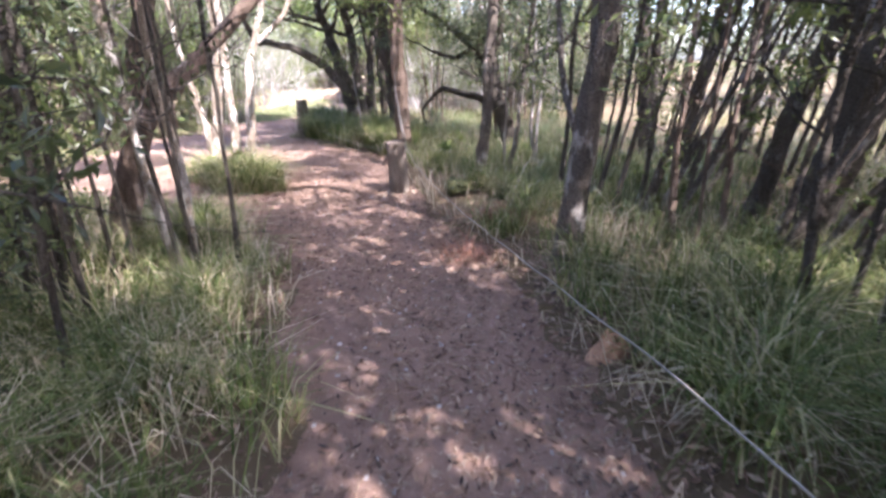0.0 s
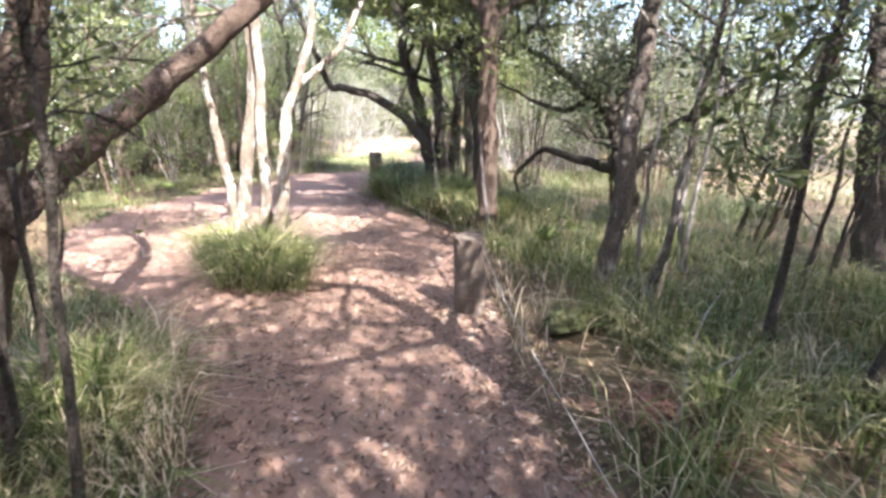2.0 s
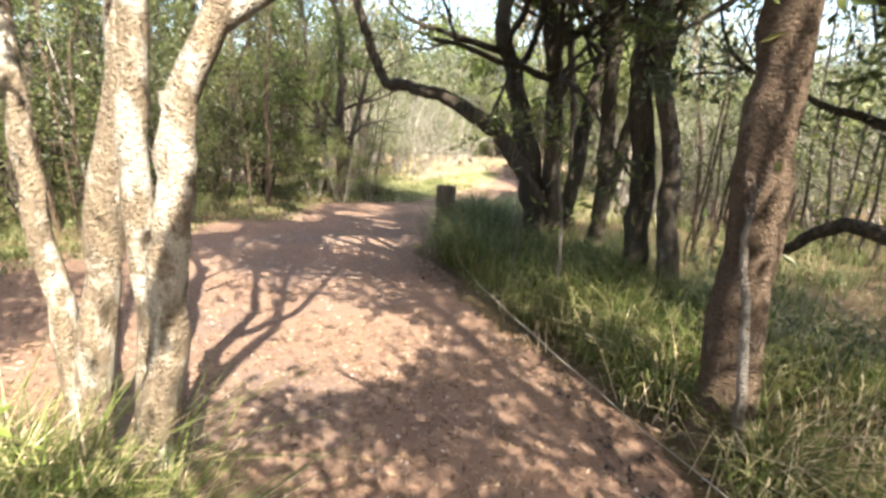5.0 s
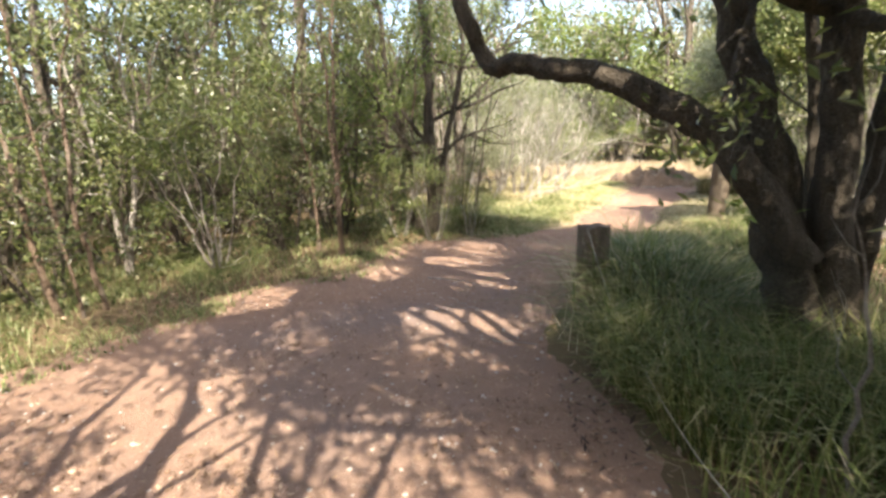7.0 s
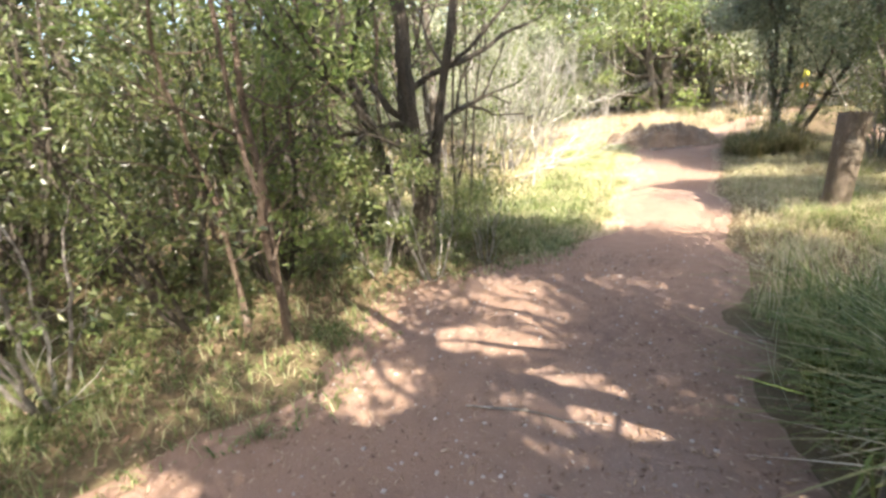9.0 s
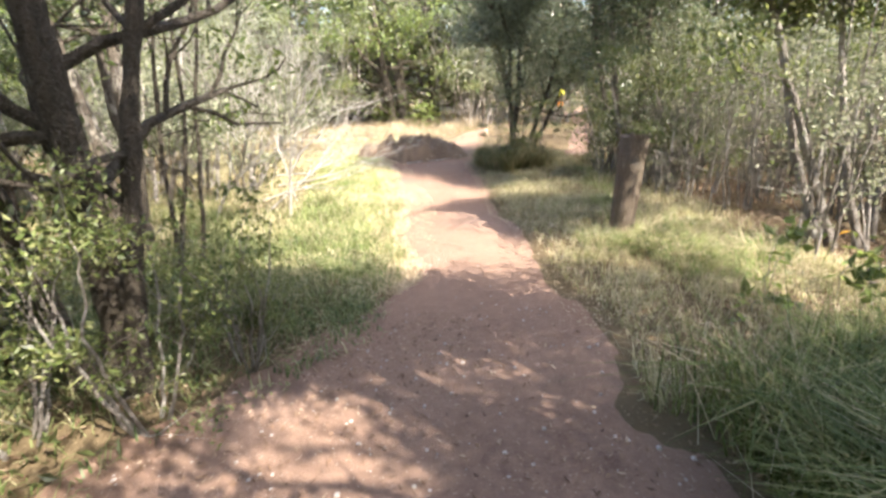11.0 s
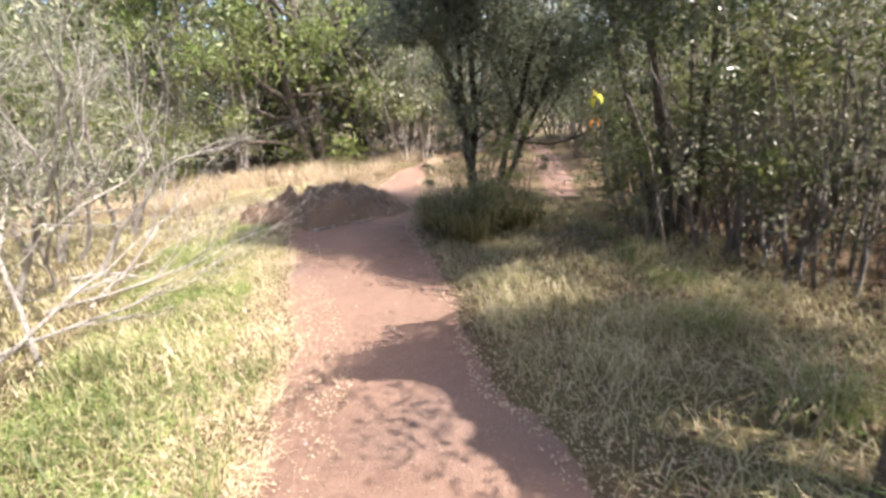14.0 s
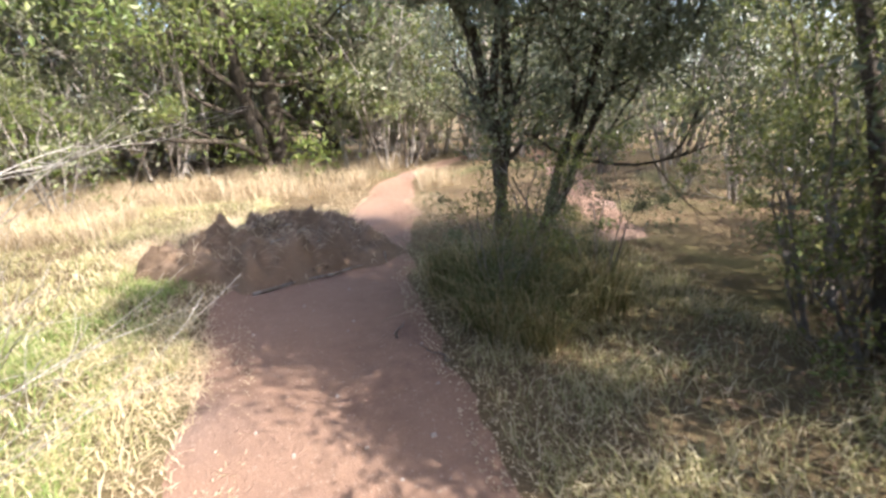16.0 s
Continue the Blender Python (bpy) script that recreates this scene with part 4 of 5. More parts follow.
plant(TALL, 119, 5, 12, 26, -14, 36, 3.0, 3, (0.7, 1.0))
plant(TALL, 120, 5, -26, -9, -16, 12, 3.0, 3, (0.8, 1.1))
plant(TALL, 121, 4, -8, 10, -18, -7, 3.0, 2.5, (0.8, 1.0))
for kinds, spots in ((TREES, ((-12, 1), (9.5, 5), (-13, 9), (9, 12))), (SHRUBS + [SHADE], ((6.5, 17), (5.5, 20), (-12, 24), (-10.5, 6))), (SAPS, ((8.8, 3), (9.3, 6), (-8, 2))), (THICKET, ((-1.75, 15.35), (0.6, 14.6))), (TALL, ((-15, 36), (-2, 44), (9, 40)))):
    for ob, (x, y) in zip(kinds, spots):
        ob.matrix_basis = pose(x, y, g_at(x, y) - 0.02, 0, 0, x * 50)

# ---------------------------------------------------------------- grass


def meadow(name, seed, mat, count, x0, x1, y0, y1, height, width, bend, label, where, clump=0.0):
    rng = np.random.default_rng(seed)
    x, y = rng.uniform(x0, x1, count * 3), rng.uniform(y0, y1, count * 3)
    if clump:
        n = max(8, int((x1 - x0) * (y1 - y0) * 2.2))
        k = rng.integers(0, n, count * 3)
        cx, cy = rng.uniform(x0, x1, n), rng.uniform(y0, y1, n)
        mix = rng.uniform(size=count * 3) < clump
        x = np.where(mix, cx[k] + rng.normal(size=count * 3) * 0.13, x)
        y = np.where(mix, cy[k] + rng.normal(size=count * 3) * 0.13, y)
    patch = 0.5 + 0.5 * value_noise(x * 0.9, y * 0.9, seed) + 0.25 * value_noise(x * 2.7, y * 2.7, seed + 1)
    keep = where(x, y) & (rng.uniform(size=count * 3) < np.clip(patch + 0.25, 0.08, 1))
    x, y = x[keep][:count], y[keep][:count]
    v, f = blades(on_ground(x, y, 0.01), rng, height, width, bend)
    tagged(new(name, mesh_of(name, v, f, mat)), label, "grass", kind="stuff")


def off(x, y, d):
    return np.maximum(inside_path(x, y), side_track(x, y)) < d


def right_of(x, y, a, b):
    r = x - np.interp(y, EDGE_Y, EDGE_R)
    return (r > a) & (r < b)


def left_of(x, y, a, b):
    r = np.interp(y, EDGE_Y, EDGE_L) - x
    return (r > a) & (r < b)


meadow("verge_grass", 201, GRASS_LUSH, 15000, -2, 4.2, -1.5, 9.5, 0.36, 0.010, 0.75, "long drooping green grass on the shaded verge", lambda x, y: off(x, y, -0.1) & right_of(x, y, 0.22, 3.2) & ((y < 2.2) | (y > 6.2) | right_of(x, y, 1.1, 9) | (value_noise(x * 2.2, y * 2.2, 33) > 0.25)) & ((x - 0.48) ** 2 + (y - 4.45) ** 2 > 0.10) & ((x - 0.15) ** 2 * 2.5 + (y - 5.2) ** 2 > 0.2), 0.75)
meadow("verge_dry_grass", 202, GRASS_DRY, 1900, -2, 4.2, -1.5, 9.5, 0.38, 0.007, 0.9, "dry bent straw among the verge grass", lambda x, y: off(x, y, 0.0) & right_of(x, y, 0.0, 2.6), 0.6)
meadow("verge_grass", 203, GRASS_LUSH, 9000, -6, -0.6, -1.5, 4.9, 0.34, 0.010, 0.75, "long green grass under the thicket", lambda x, y: off(x, y, 0.0) & left_of(x, y, -0.15, 2.6), 0.75)
meadow("verge_dry_grass", 204, GRASS_DRY, 2600, -5, -0.6, -1.5, 4.9, 0.33, 0.007, 1.0, "dry straw lying over the path's verge", lambda x, y: off(x, y, 0.05) & left_of(x, y, 0.0, 1.8), 0.6)
meadow("bank_grass", 205, GRASS_LUSH, 15000, -4.2, 0.2, 8.6, 14.6, 0.50, 0.010, 0.6, "tall dark green grass crowding the post", lambda x, y: off(x, y, -0.12) & right_of(x, y, 0.12, 2.0) & (y < 13.7) & ((x + 4.0) ** 2 + (y - 11.7) ** 2 > 0.25) & ((x > -3.45) | (y < 10.7) | (y > 12.0)), 0.7)
meadow("bank_dry_grass", 206, GRASS_DRY, 1200, -4.2, 1.5, 6.5, 14.6, 0.45, 0.006, 0.8, "pale dry stalks in the tall grass", lambda x, y: off(x, y, 0.0) & right_of(x, y, 0.0, 1.6), 0.5)
meadow("short_grass", 207, GRASS_LAWN, 19000, -4.2, -0.6, 13.8, 19.2, 0.13, 0.006, 0.8, "short sunlit green grass beside the post", lambda x, y: off(x, y, -0.12) & right_of(x, y, 0.1, 2.6), 0.5)
meadow("lawn_grass", 208, GRASS_LAWN, 56000, -10.5, -5.3, 15.2, 27.0, 0.11, 0.008, 1.1, "sunlit green and straw-coloured grass", lambda x, y: off(x, y, -0.08), 0.45)
meadow("fresh_grass", 218, GRASS_FRESH, 11000, -7.6, -5.4, 16.0, 25.0, 0.10, 0.008, 1.0, "fresh green turf along the path's edge", lambda x, y: off(x, y, -0.35) & left_of(x, y, 0.35, 1.5), 0.5)
meadow("lawn_tall_grass", 209, GRASS_GREEN, 4000, -9.5, -6.2, 14.4, 18.5, 0.24, 0.008, 0.7, "taller green grass at the shade's edge", lambda x, y: off(x, y, -0.15), 0.8)
meadow("dry_grass", 210, GRASS_DRY, 30000, -15, -2, 24.5, 32.5, 0.42, 0.008, 0.7, "tall dry straw-yellow grass before the trees", lambda x, y: off(x, y, -0.1) & ((y > 26.5) | (x < -7.2)), 0.7)
meadow("ground_cover", 211, GRASS_GREEN, 26000, -11, -5.6, 7.5, 17.0, 0.11, 0.012, 0.9, "low patchy green ground cover in dappled light", lambda x, y: off(x, y, 0.4) & left_of(x, y, -0.5, 3.5), 0.6)
meadow("edge_grass", 212, GRASS_GREEN, 9000, -8.2, -5.2, 14.0, 18.2, 0.15, 0.008, 0.7, "green grass bank at the bend of the path", lambda x, y: off(x, y, -0.1), 0.5)
meadow("shade_grass", 213, GRASS_OLIVE, 4600, -4.2, -1.9, 19.6, 22.8, 0.52, 0.008, 0.7, "tall tufted olive grass under the shrub tree", lambda x, y: off(x, y, -0.1) & (((x + 3.1) / 0.8) ** 2 + ((y - 21.2) / 1.1) ** 2 < 0.75 + 0.7 * value_noise(x * 2.3, y * 2.3, 61)), 0.85)
# added pale blades: bright flecks in place of sunlit foliage, over bare ground
meadow("far_grass", 219, GRASS_LAWN, 16000, 4.5, 14, -4, 14, 0.40, 0.012, 0.8, "pale grass added beyond the trees as flecks of sunlit foliage", lambda x, y: off(x, y, -0.3), 0.7)
meadow("straw_grass", 217, GRASS_LAWN, 12000, -4.2, -1.6, 17.0, 22.5, 0.10, 0.006, 1.0, "thin straw-coloured grass in the shrubs' shade", lambda x, y: off(x, y, -0.05) & right_of(x, y, 0.0, 2.2), 0.4)
meadow("understorey_grass", 214, GRASS_GREEN, 20000, -2, 7, -0.5, 15, 0.34, 0.009, 0.8, "thin grass among the trunks", lambda x, y: off(x, y, -0.3) & right_of(x, y, 1.3, 7), 0.7)
meadow("glade_grass", 215, GRASS_GREEN, 4200, -10, -3, 4.5, 12, 0.16, 0.008, 0.9, "sparse grass at the edge of the bare glade", lambda x, y: off(x, y, 0.1) & left_of(x, y, -0.2, 2.5), 0.8)

meadow("edge_straw", 220, GRASS_DRY, 12000, -6.4, -5.0, 15.3, 24.0, 0.055, 0.006, 1.6, "pale dry clippings along the lawn's edge", lambda x, y: (inside_path(x, y) < 0.05) & (inside_path(x, y) > -0.5), 0.3)

# tussocks
TUFTS = []
for i in range(3):
    rng = np.random.default_rng(230 + i)
    tuft = thing("grass_tussock", pose(-20 + i, -30, 0), "dense green tussock of long arching grass blades", "grass", "grass tussocks")
    for nm, mat, cnt, hgt in (("tuft", GRASS_LUSH, 260, 0.50), ("dry_tuft", GRASS_DRY, 70, 0.42)):
        c = rng.normal(size=(cnt, 2)) * 0.085
        v, f = blades(np.concatenate([c, np.full((cnt, 1), -0.02)], 1), rng, hgt, 0.009, 0.75, 0.55)
        tagged(part_of(nm, mesh_of(nm, v, f, mat), tuft), kind="stuff")
    TUFTS.append(tuft)
TUFT_SPOTS = [(-2.55, 5.78, 1.0), (-2.85, 5.78, 1.0), (-3.0, 6.4, 1.2), (-2.7, 5.95, 1.15), (-2.78, 6.14, 1.1), (-3.05, 6.03, 1.0), (-2.49, 6.04, 0.9), (-3.31, 6.28, 1.0), (-2.64, 6.37, 1.0), (-3.63, 6.49, 0.9), (-2.28, 5.80, 0.7), (-2.17, 3.80, 1.1), (-1.96, 3.51, 0.9), (-2.48, 4.06, 0.9), (-1.48, 2.47, 0.9), (-1.79, 2.11, 1.0),
              (-1.35, 1.73, 0.9), (-1.67, 1.08, 1.1), (1.26, 1.59, 1.1), (1.67, 2.23, 1.1), (1.31, 2.49, 1.0), (1.69, 1.11, 1.2), (1.00, 3.06, 0.9), (0.73, 4.42, 0.9), (0.55, 5.16, 0.9), (0.31, 5.51, 0.8), (-0.72, 7.81, 0.9), (-1.13, 8.39, 1.0), (-1.36, 8.84, 1.0),
              (-1.72, 9.10, 0.9), (-1.60, 9.90, 1.0), (-3.05, 11.6, 1.2), (-3.30, 11.20, 1.2), (-3.00, 10.90, 1.1), (-3.45, 12.45, 1.3), (-3.40, 12.80, 1.3), (-3.70, 13.30, 1.2), (-3.20, 12.00, 1.4), (-2.80, 13.00, 1.3), (-3.5, 12.4, 1.3), (-3.2, 11.9, 1.3), (-2.70, 11.90, 1.2), (-2.95, 11.4, 1.3), (-3.1, 11.3, 1.3), (-3.45, 11.9, 1.6), (-3.42, 12.1, 1.5), (-3.1, 11.0, 1.2), (-3.2, 11.5, 1.5),
              (-3.30, 20.60, 0.9), (-3.10, 20.90, 0.9), (-3.40, 21.00, 0.9), (-3.50, 21.40, 0.9), (-3.60, 20.80, 0.9), (-2.85, 15.30, 0.6), (-3.00, 15.75, 0.6), (-6.60, 14.90, 0.7), (-7.00, 15.10, 0.8)]
for i, (x, y, s) in enumerate(TUFT_SPOTS):
    m = pose(x, y, g_at(x, y), 0, 0, i * 77) @ Matrix.Diagonal((s, s, s, 1))
    if i < 3:
        TUFTS[i].matrix_basis = m
    else:
        copy_thing(TUFTS[i % 3], m).matrix_basis = m

GOLD = []
for i in range(2):
    rng = np.random.default_rng(240 + i)
    tuft = thing("grass_tussock", pose(-20 + i, -31, 0), "golden-green tussock of fine sunlit grass", "grass", "golden tussocks")
    for nm, mat, cnt, hgt in (("tuft", GRASS_FRESH, 240, 0.30), ("dry_tuft", GRASS_DRY, 150, 0.30)):
        c = rng.normal(size=(cnt, 2)) * 0.10
        v, f = blades(np.concatenate([c, np.full((cnt, 1), -0.02)], 1), rng, hgt, 0.006, 0.85, 0.7)
        tagged(part_of(nm, mesh_of(nm, v, f, mat), tuft), kind="stuff")
    GOLD.append(tuft)
for i, (x, y, s) in enumerate(((-2.85, 15.55, 1.0), (-2.35, 15.2, 1.0), (-2.6, 15.35, 0.9), (-2.95, 15.2, 0.8), (-2.15, 15.45, 0.9), (-3.05, 15.85, 0.8), (-2.65, 14.9, 0.8), (-2.5, 16.2, 0.8), (-2.9, 16.75, 0.9), (-2.45, 18.3, 0.8), (-2.3, 18.9, 0.9), (-2.75, 17.6, 0.8), (-3.3, 15.92, 0.8), (-3.12, 15.98, 0.9), (-3.4, 16.1, 0.7), (-2.98, 16.12, 0.8))):
    m = pose(x, y, g_at(x, y), 0, 0, i * 77) @ Matrix.Diagonal((s, s, s, 1))
    if i < 2:
        GOLD[i].matrix_basis = m
    else:
        copy_thing(GOLD[i % 2], m).matrix_basis = m

# ---------------------------------------------------------------- litter on the ground


def litter(name, seed, count, x0, x1, y0, y1, size, where, label, mat=LITTER):
    rng = np.random.default_rng(seed)
    x, y = rng.uniform(x0, x1, count * 3), rng.uniform(y0, y1, count * 3)
    dense = np.clip(0.45 + 0.6 * value_noise(x * 1.1, y * 1.1, seed), 0.08, 1)
    keep = where(x, y) & (rng.uniform(size=count * 3) < dense)
    x, y = x[keep][:count], y[keep][:count]
    n = len(x)
    c = on_ground(x, y)
    c[:, 2] += 0.016 + rng.uniform(0, 0.008, n)
    a = rng.uniform(0, 6.28, n)
    d = np.stack([np.cos(a), np.sin(a), rng.normal(size=n) * 0.25], 1)
    s = np.stack([-np.sin(a), np.cos(a), rng.normal(size=n) * 0.35], 1)
    ln, w = size * rng.uniform(0.5, 1.4, (n, 1)), size * 0.32 * rng.uniform(0.5, 1.4, (n, 1))
    v = np.stack([c - d * ln / 2, c + s * w / 2, c + d * ln / 2 + [0, 0, 0.006], c - s * w / 2], 1).reshape(-1, 3)
    i = np.arange(n)[:, None] * 4
    tagged(new(name, mesh_of(name, v, np.concatenate([i + [0, 1, 2], i + [0, 2, 3]]), mat)), label, "leaf litter", kind="stuff")


litter("leaf_litter", 301, 26000, -5, 3, -2, 9, 0.04, lambda x, y: inside_path(x, y) > -0.5, "small brown fallen leaves on the path")
litter("leaf_litter", 308, 9000, -2.5, 2, -1, 6, 0.055, lambda x, y: inside_path(x, y) > -0.3, "curled brown fallen leaves on the path")
DARK_CHIPS = leaf_material("dark_chips", [(0.05, 0.035, 0.028), (0.10, 0.065, 0.045), (0.19, 0.13, 0.09), (0.34, 0.26, 0.19)], 0.25, 0.05, 0.75)
litter("chip_litter", 309, 9000, -3.6, 1.6, 1.0, 11.5, 0.055, lambda x, y: right_of(x, y, -0.32, 0.38), "dark bark chips and leaves along the path's edge", DARK_CHIPS)
litter("chip_litter", 311, 4500, -3.0, 2.0, -1.0, 7.0, 0.045, lambda x, y: inside_path(x, y) > 0.0, "scattered dark bark chips on the path", DARK_CHIPS)
litter("pale_chips", 310, 60, -0.95, -0.5, 5.4, 5.75, 0.06, lambda x, y: (x + 0.7) ** 2 + (y - 5.55) ** 2 < 0.05, "pale wood chips at the foot of the post", GRASS_DRY)
litter("leaf_litter", 302, 17000, -9.5, -1.5, 6, 17, 0.04, lambda x, y: (inside_path(x, y) > -1.6) & ((inside_path(x, y) < 0) | (y < 14.8)), "brown fallen leaves strewn over the glade")
litter("edge_litter", 303, 36000, -7.5, -2.5, 14.5, 27, 0.024, lambda x, y: (inside_path(x, y) < np.where((x < -4.7) & (y > 16.5), 0.34, 0.12)) & (inside_path(x, y) > -0.6), "pale dry clippings along the path's edges", GRASS_DRY)
litter("thicket_litter", 304, 14000, -1, 6.5, -1, 13, 0.06, lambda x, y: off(x, y, -0.2), "leaf litter between the trunks")
litter("thicket_litter", 305, 14000, -13, -1, -2, 17, 0.06, lambda x, y: off(x, y, -0.2), "leaf litter under the saplings")
litter("thicket_litter", 307, 12000, -3, 1, 13.5, 20, 0.06, lambda x, y: off(x, y, -0.5), "brown leaf litter and twigs under the thicket")
litter("thicket_litter", 306, 8000, -3, 4, 13, 26, 0.06, lambda x, y: off(x, y, -0.2), "dry leaf litter under the shrubs")
rngp = np.random.default_rng(310)
px, py = rngp.uniform(-7, 4, 9000), rngp.uniform(-1, 22, 9000)
keep = (inside_path(px, py) > 0.05) & ((py < 15) | (rngp.uniform(size=9000) < 0.15))
pp = on_ground(px[keep][:2600], py[keep][:2600])
pp[:, 2] += 0.012
v, f = [], []
cube = np.array([(-1, -1, -.6), (1, -1, -.6), (1, 1, -.6), (-1, 1, -.6), (-.7, -.6, .6), (.6, -.7, .5), (.7, .6, .6), (-.6, .7, .5)])
quads = np.array([(4, 5, 6, 7), (0, 1, 5, 4), (1, 2, 6, 5), (2, 3, 7, 6), (3, 0, 4, 7)])
sz = rngp.uniform(0.004, 0.013, (len(pp), 1, 1)) * rngp.uniform(0.7, 1.3, (len(pp), 1, 3))
v = (pp[:, None] + cube[None] * sz).reshape(-1, 3)
f = (np.arange(len(pp))[:, None, None] * 8 + quads[None]).reshape(-1, 4)
tagged(new("pebbles", mesh_of("pebbles", v, f, STONE)), "small grey-brown pebbles on the dirt path", "pebbles", kind="stuff")

# ---------------------------------------------------------------- posts and rope


def post(x, y, h, r, seed, label, lean=(0, 0), taper=-0.08):
    rng = np.random.default_rng(seed)
    ob = thing("wooden_post", pose(x, y, g_at(x, y) - 0.05, lean[0], lean[1], seed * 31), label, "post", "rope fence posts")
    bm = bmesh.new()
    sides, rings = 18, 9
    grid = []
    wob = rng.normal(size=sides) * 0.03 + np.where(np.arange(sides) % 5 == seed % 5, -0.05, 0)
    for i in range(rings):
        z = (h + 0.05) * i / (rings - 1)
        grid.append([bm.verts.new((r * (1.06 + taper * i / rings + wob[k] + rng.normal() * 0.012) * math.cos(6.2832 * k / sides), r * (1.06 + taper * i / rings + wob[k] + rng.normal() * 0.012) * math.sin(6.2832 * k / sides),
                                   z + (rng.normal() * 0.012 if i == rings - 1 else 0))) for k in range(sides)])
    for a, b in zip(grid, grid[1:]):
        for k in range(sides):
            bm.faces.new((a[k], a[(k + 1) % sides], b[(k + 1) % sides], b[k]))
    part("shaft", bm, POST_WOOD, ob, smooth=True)
    bm = bmesh.new()
    rim = [bm.verts.new((grid_r * math.cos(6.2832 * k / sides), grid_r * math.sin(6.2832 * k / sides), h + 0.038 + rng.normal() * 0.004)) for k, grid_r in ((k, r * (1.035 + taper * 8 / 9 + wob[k])) for k in range(sides))]
    mid = [bm.verts.new((0.5 * v_.co.x, 0.5 * v_.co.y, h + 0.046 + rng.normal() * 0.006)) for v_ in rim]
    core = bm.verts.new((0, 0, h + 0.035))
    for k in range(sides):
        bm.faces.new((rim[k], rim[(k + 1) % sides], mid[(k + 1) % sides], mid[k]))
        bm.faces.new((mid[k], mid[(k + 1) % sides], core))
    part("end_grain", bm, POST_END, ob, "weathered split end grain")
    return ob


post(-0.69, 5.70, 0.63, 0.115, 1, "short weathered round wooden post holding a rope", (2, -3))
post(-3.79, 11.82, 0.76, 0.135, 2, "dark weathered wooden post crowded by grass")
post(-3.15, 16.22, 1.08, 0.118, 3, "tall grey-brown round wooden post at the path's edge", (3.5, 0), 0.14)
post(1.04, 26.15, 0.42, 0.13, 4, "short pale wooden post beside the side track")
post(1.13, -2.24, 0.95, 0.115, 5, "short weathered round wooden post at the verge")


def rope(points, radius=0.0038):
    """A slack rope through a few places."""
    pts = np.array(points, float)
    q = np.linspace(0, len(pts) - 1, 12 * len(pts))
    fine = np.stack([np.interp(q, np.arange(len(pts)), pts[:, a]) for a in range(3)], 1)
    for _ in range(14):
        fine[1:-1] = (fine[:-2] + 2 * fine[1:-1] + fine[2:]) / 4
    fine[:, 2] += 0.004 * np.sin(q * 9)
    tagged(new("rope", tubes_mesh("rope", [(fine, np.full(len(fine), radius))], ROPE)), "thin pale slack rope strung between wooden posts", "rope", "ropes between posts")


rope([(-0.62, 5.65, 0.60), (-0.75, 6.9, 0.35), (-1.33, 7.9, 0.17), (-1.95, 8.65, 0.19), (-2.5, 9.25, 0.26), (-2.85, 9.8, 0.27), (-3.17, 10.5, 0.27), (-3.5, 11.15, 0.40), (-3.81, 11.70, 0.76)])
rope([(1.13, -2.14, 0.90), (0.83, -0.6, 0.86), (0.64, 0.8, 0.72), (0.50, 2.0, 0.47), (0.30, 3.1, 0.30), (0.02, 4.0, 0.27), (-0.34, 4.9, 0.38), (-0.61, 5.60, 0.58)])
rope([(-3.09, 16.16, 1.02), (-2.5, 16.05, 0.78), (-2.0, 15.8, 0.6), (-1.38, 15.6, 0.5)])

# ---------------------------------------------------------------- dead wood and odd things


def dead_wood(name, seed, foot, way, length, r, label, last=2, category="dead branch", mat=TWIG_GREY):
    rng = np.random.default_rng(seed)
    tubes, twigs = [], []
    grow(rng, (0, 0, 0), way, length, r, 0, last, tubes, twigs, lift=0.1, wiggle=0.14, kids=(3, 5), angle=0.6)
    x, y, z = foot
    ob = thing(name, pose(x, y, g_at(x, y) + z), label, category, "dead brushwood")
    part_of("limb", tubes_mesh("limb", tubes[:1], mat), ob)
    tagged(part_of("twig_spray", tubes_mesh("twig_spray", tubes[1:], mat), ob), kind="stuff")
    return ob


for i, (x, y, z, w, ln, r) in enumerate(((-6.9, 17.9, 0.0, (0.2, 0.5, 0.8), 1.3, 0.022), (-7.3, 18.3, 0.0, (0.8, 0.3, 0.45), 1.2, 0.02), (-7.6, 19.0, 0.0, (0.9, 0.5, 0.5), 1.3, 0.02), (-7.0, 18.8, 0.0, (-0.3, 0.2, 0.8), 1.3, 0.02),
                                         (-7.9, 18.0, 0.0, (0.4, -0.2, 0.8), 1.4, 0.024), (-7.2, 20.0, 0.0, (0.5, 0.3, 0.6), 1.2, 0.02), (-7.8, 20.6, 0.0, (0.3, -0.3, 0.8), 1.3, 0.02), (-8.3, 19.2, 0.0, (0.2, 0.1, 0.9), 1.5, 0.024))):
    dead_wood("dead_branch", 400 + i, (x, y, z), w, ln, r, "bleached leafless brushwood standing in dry grass", 3, "dead branch", BLEACHED)
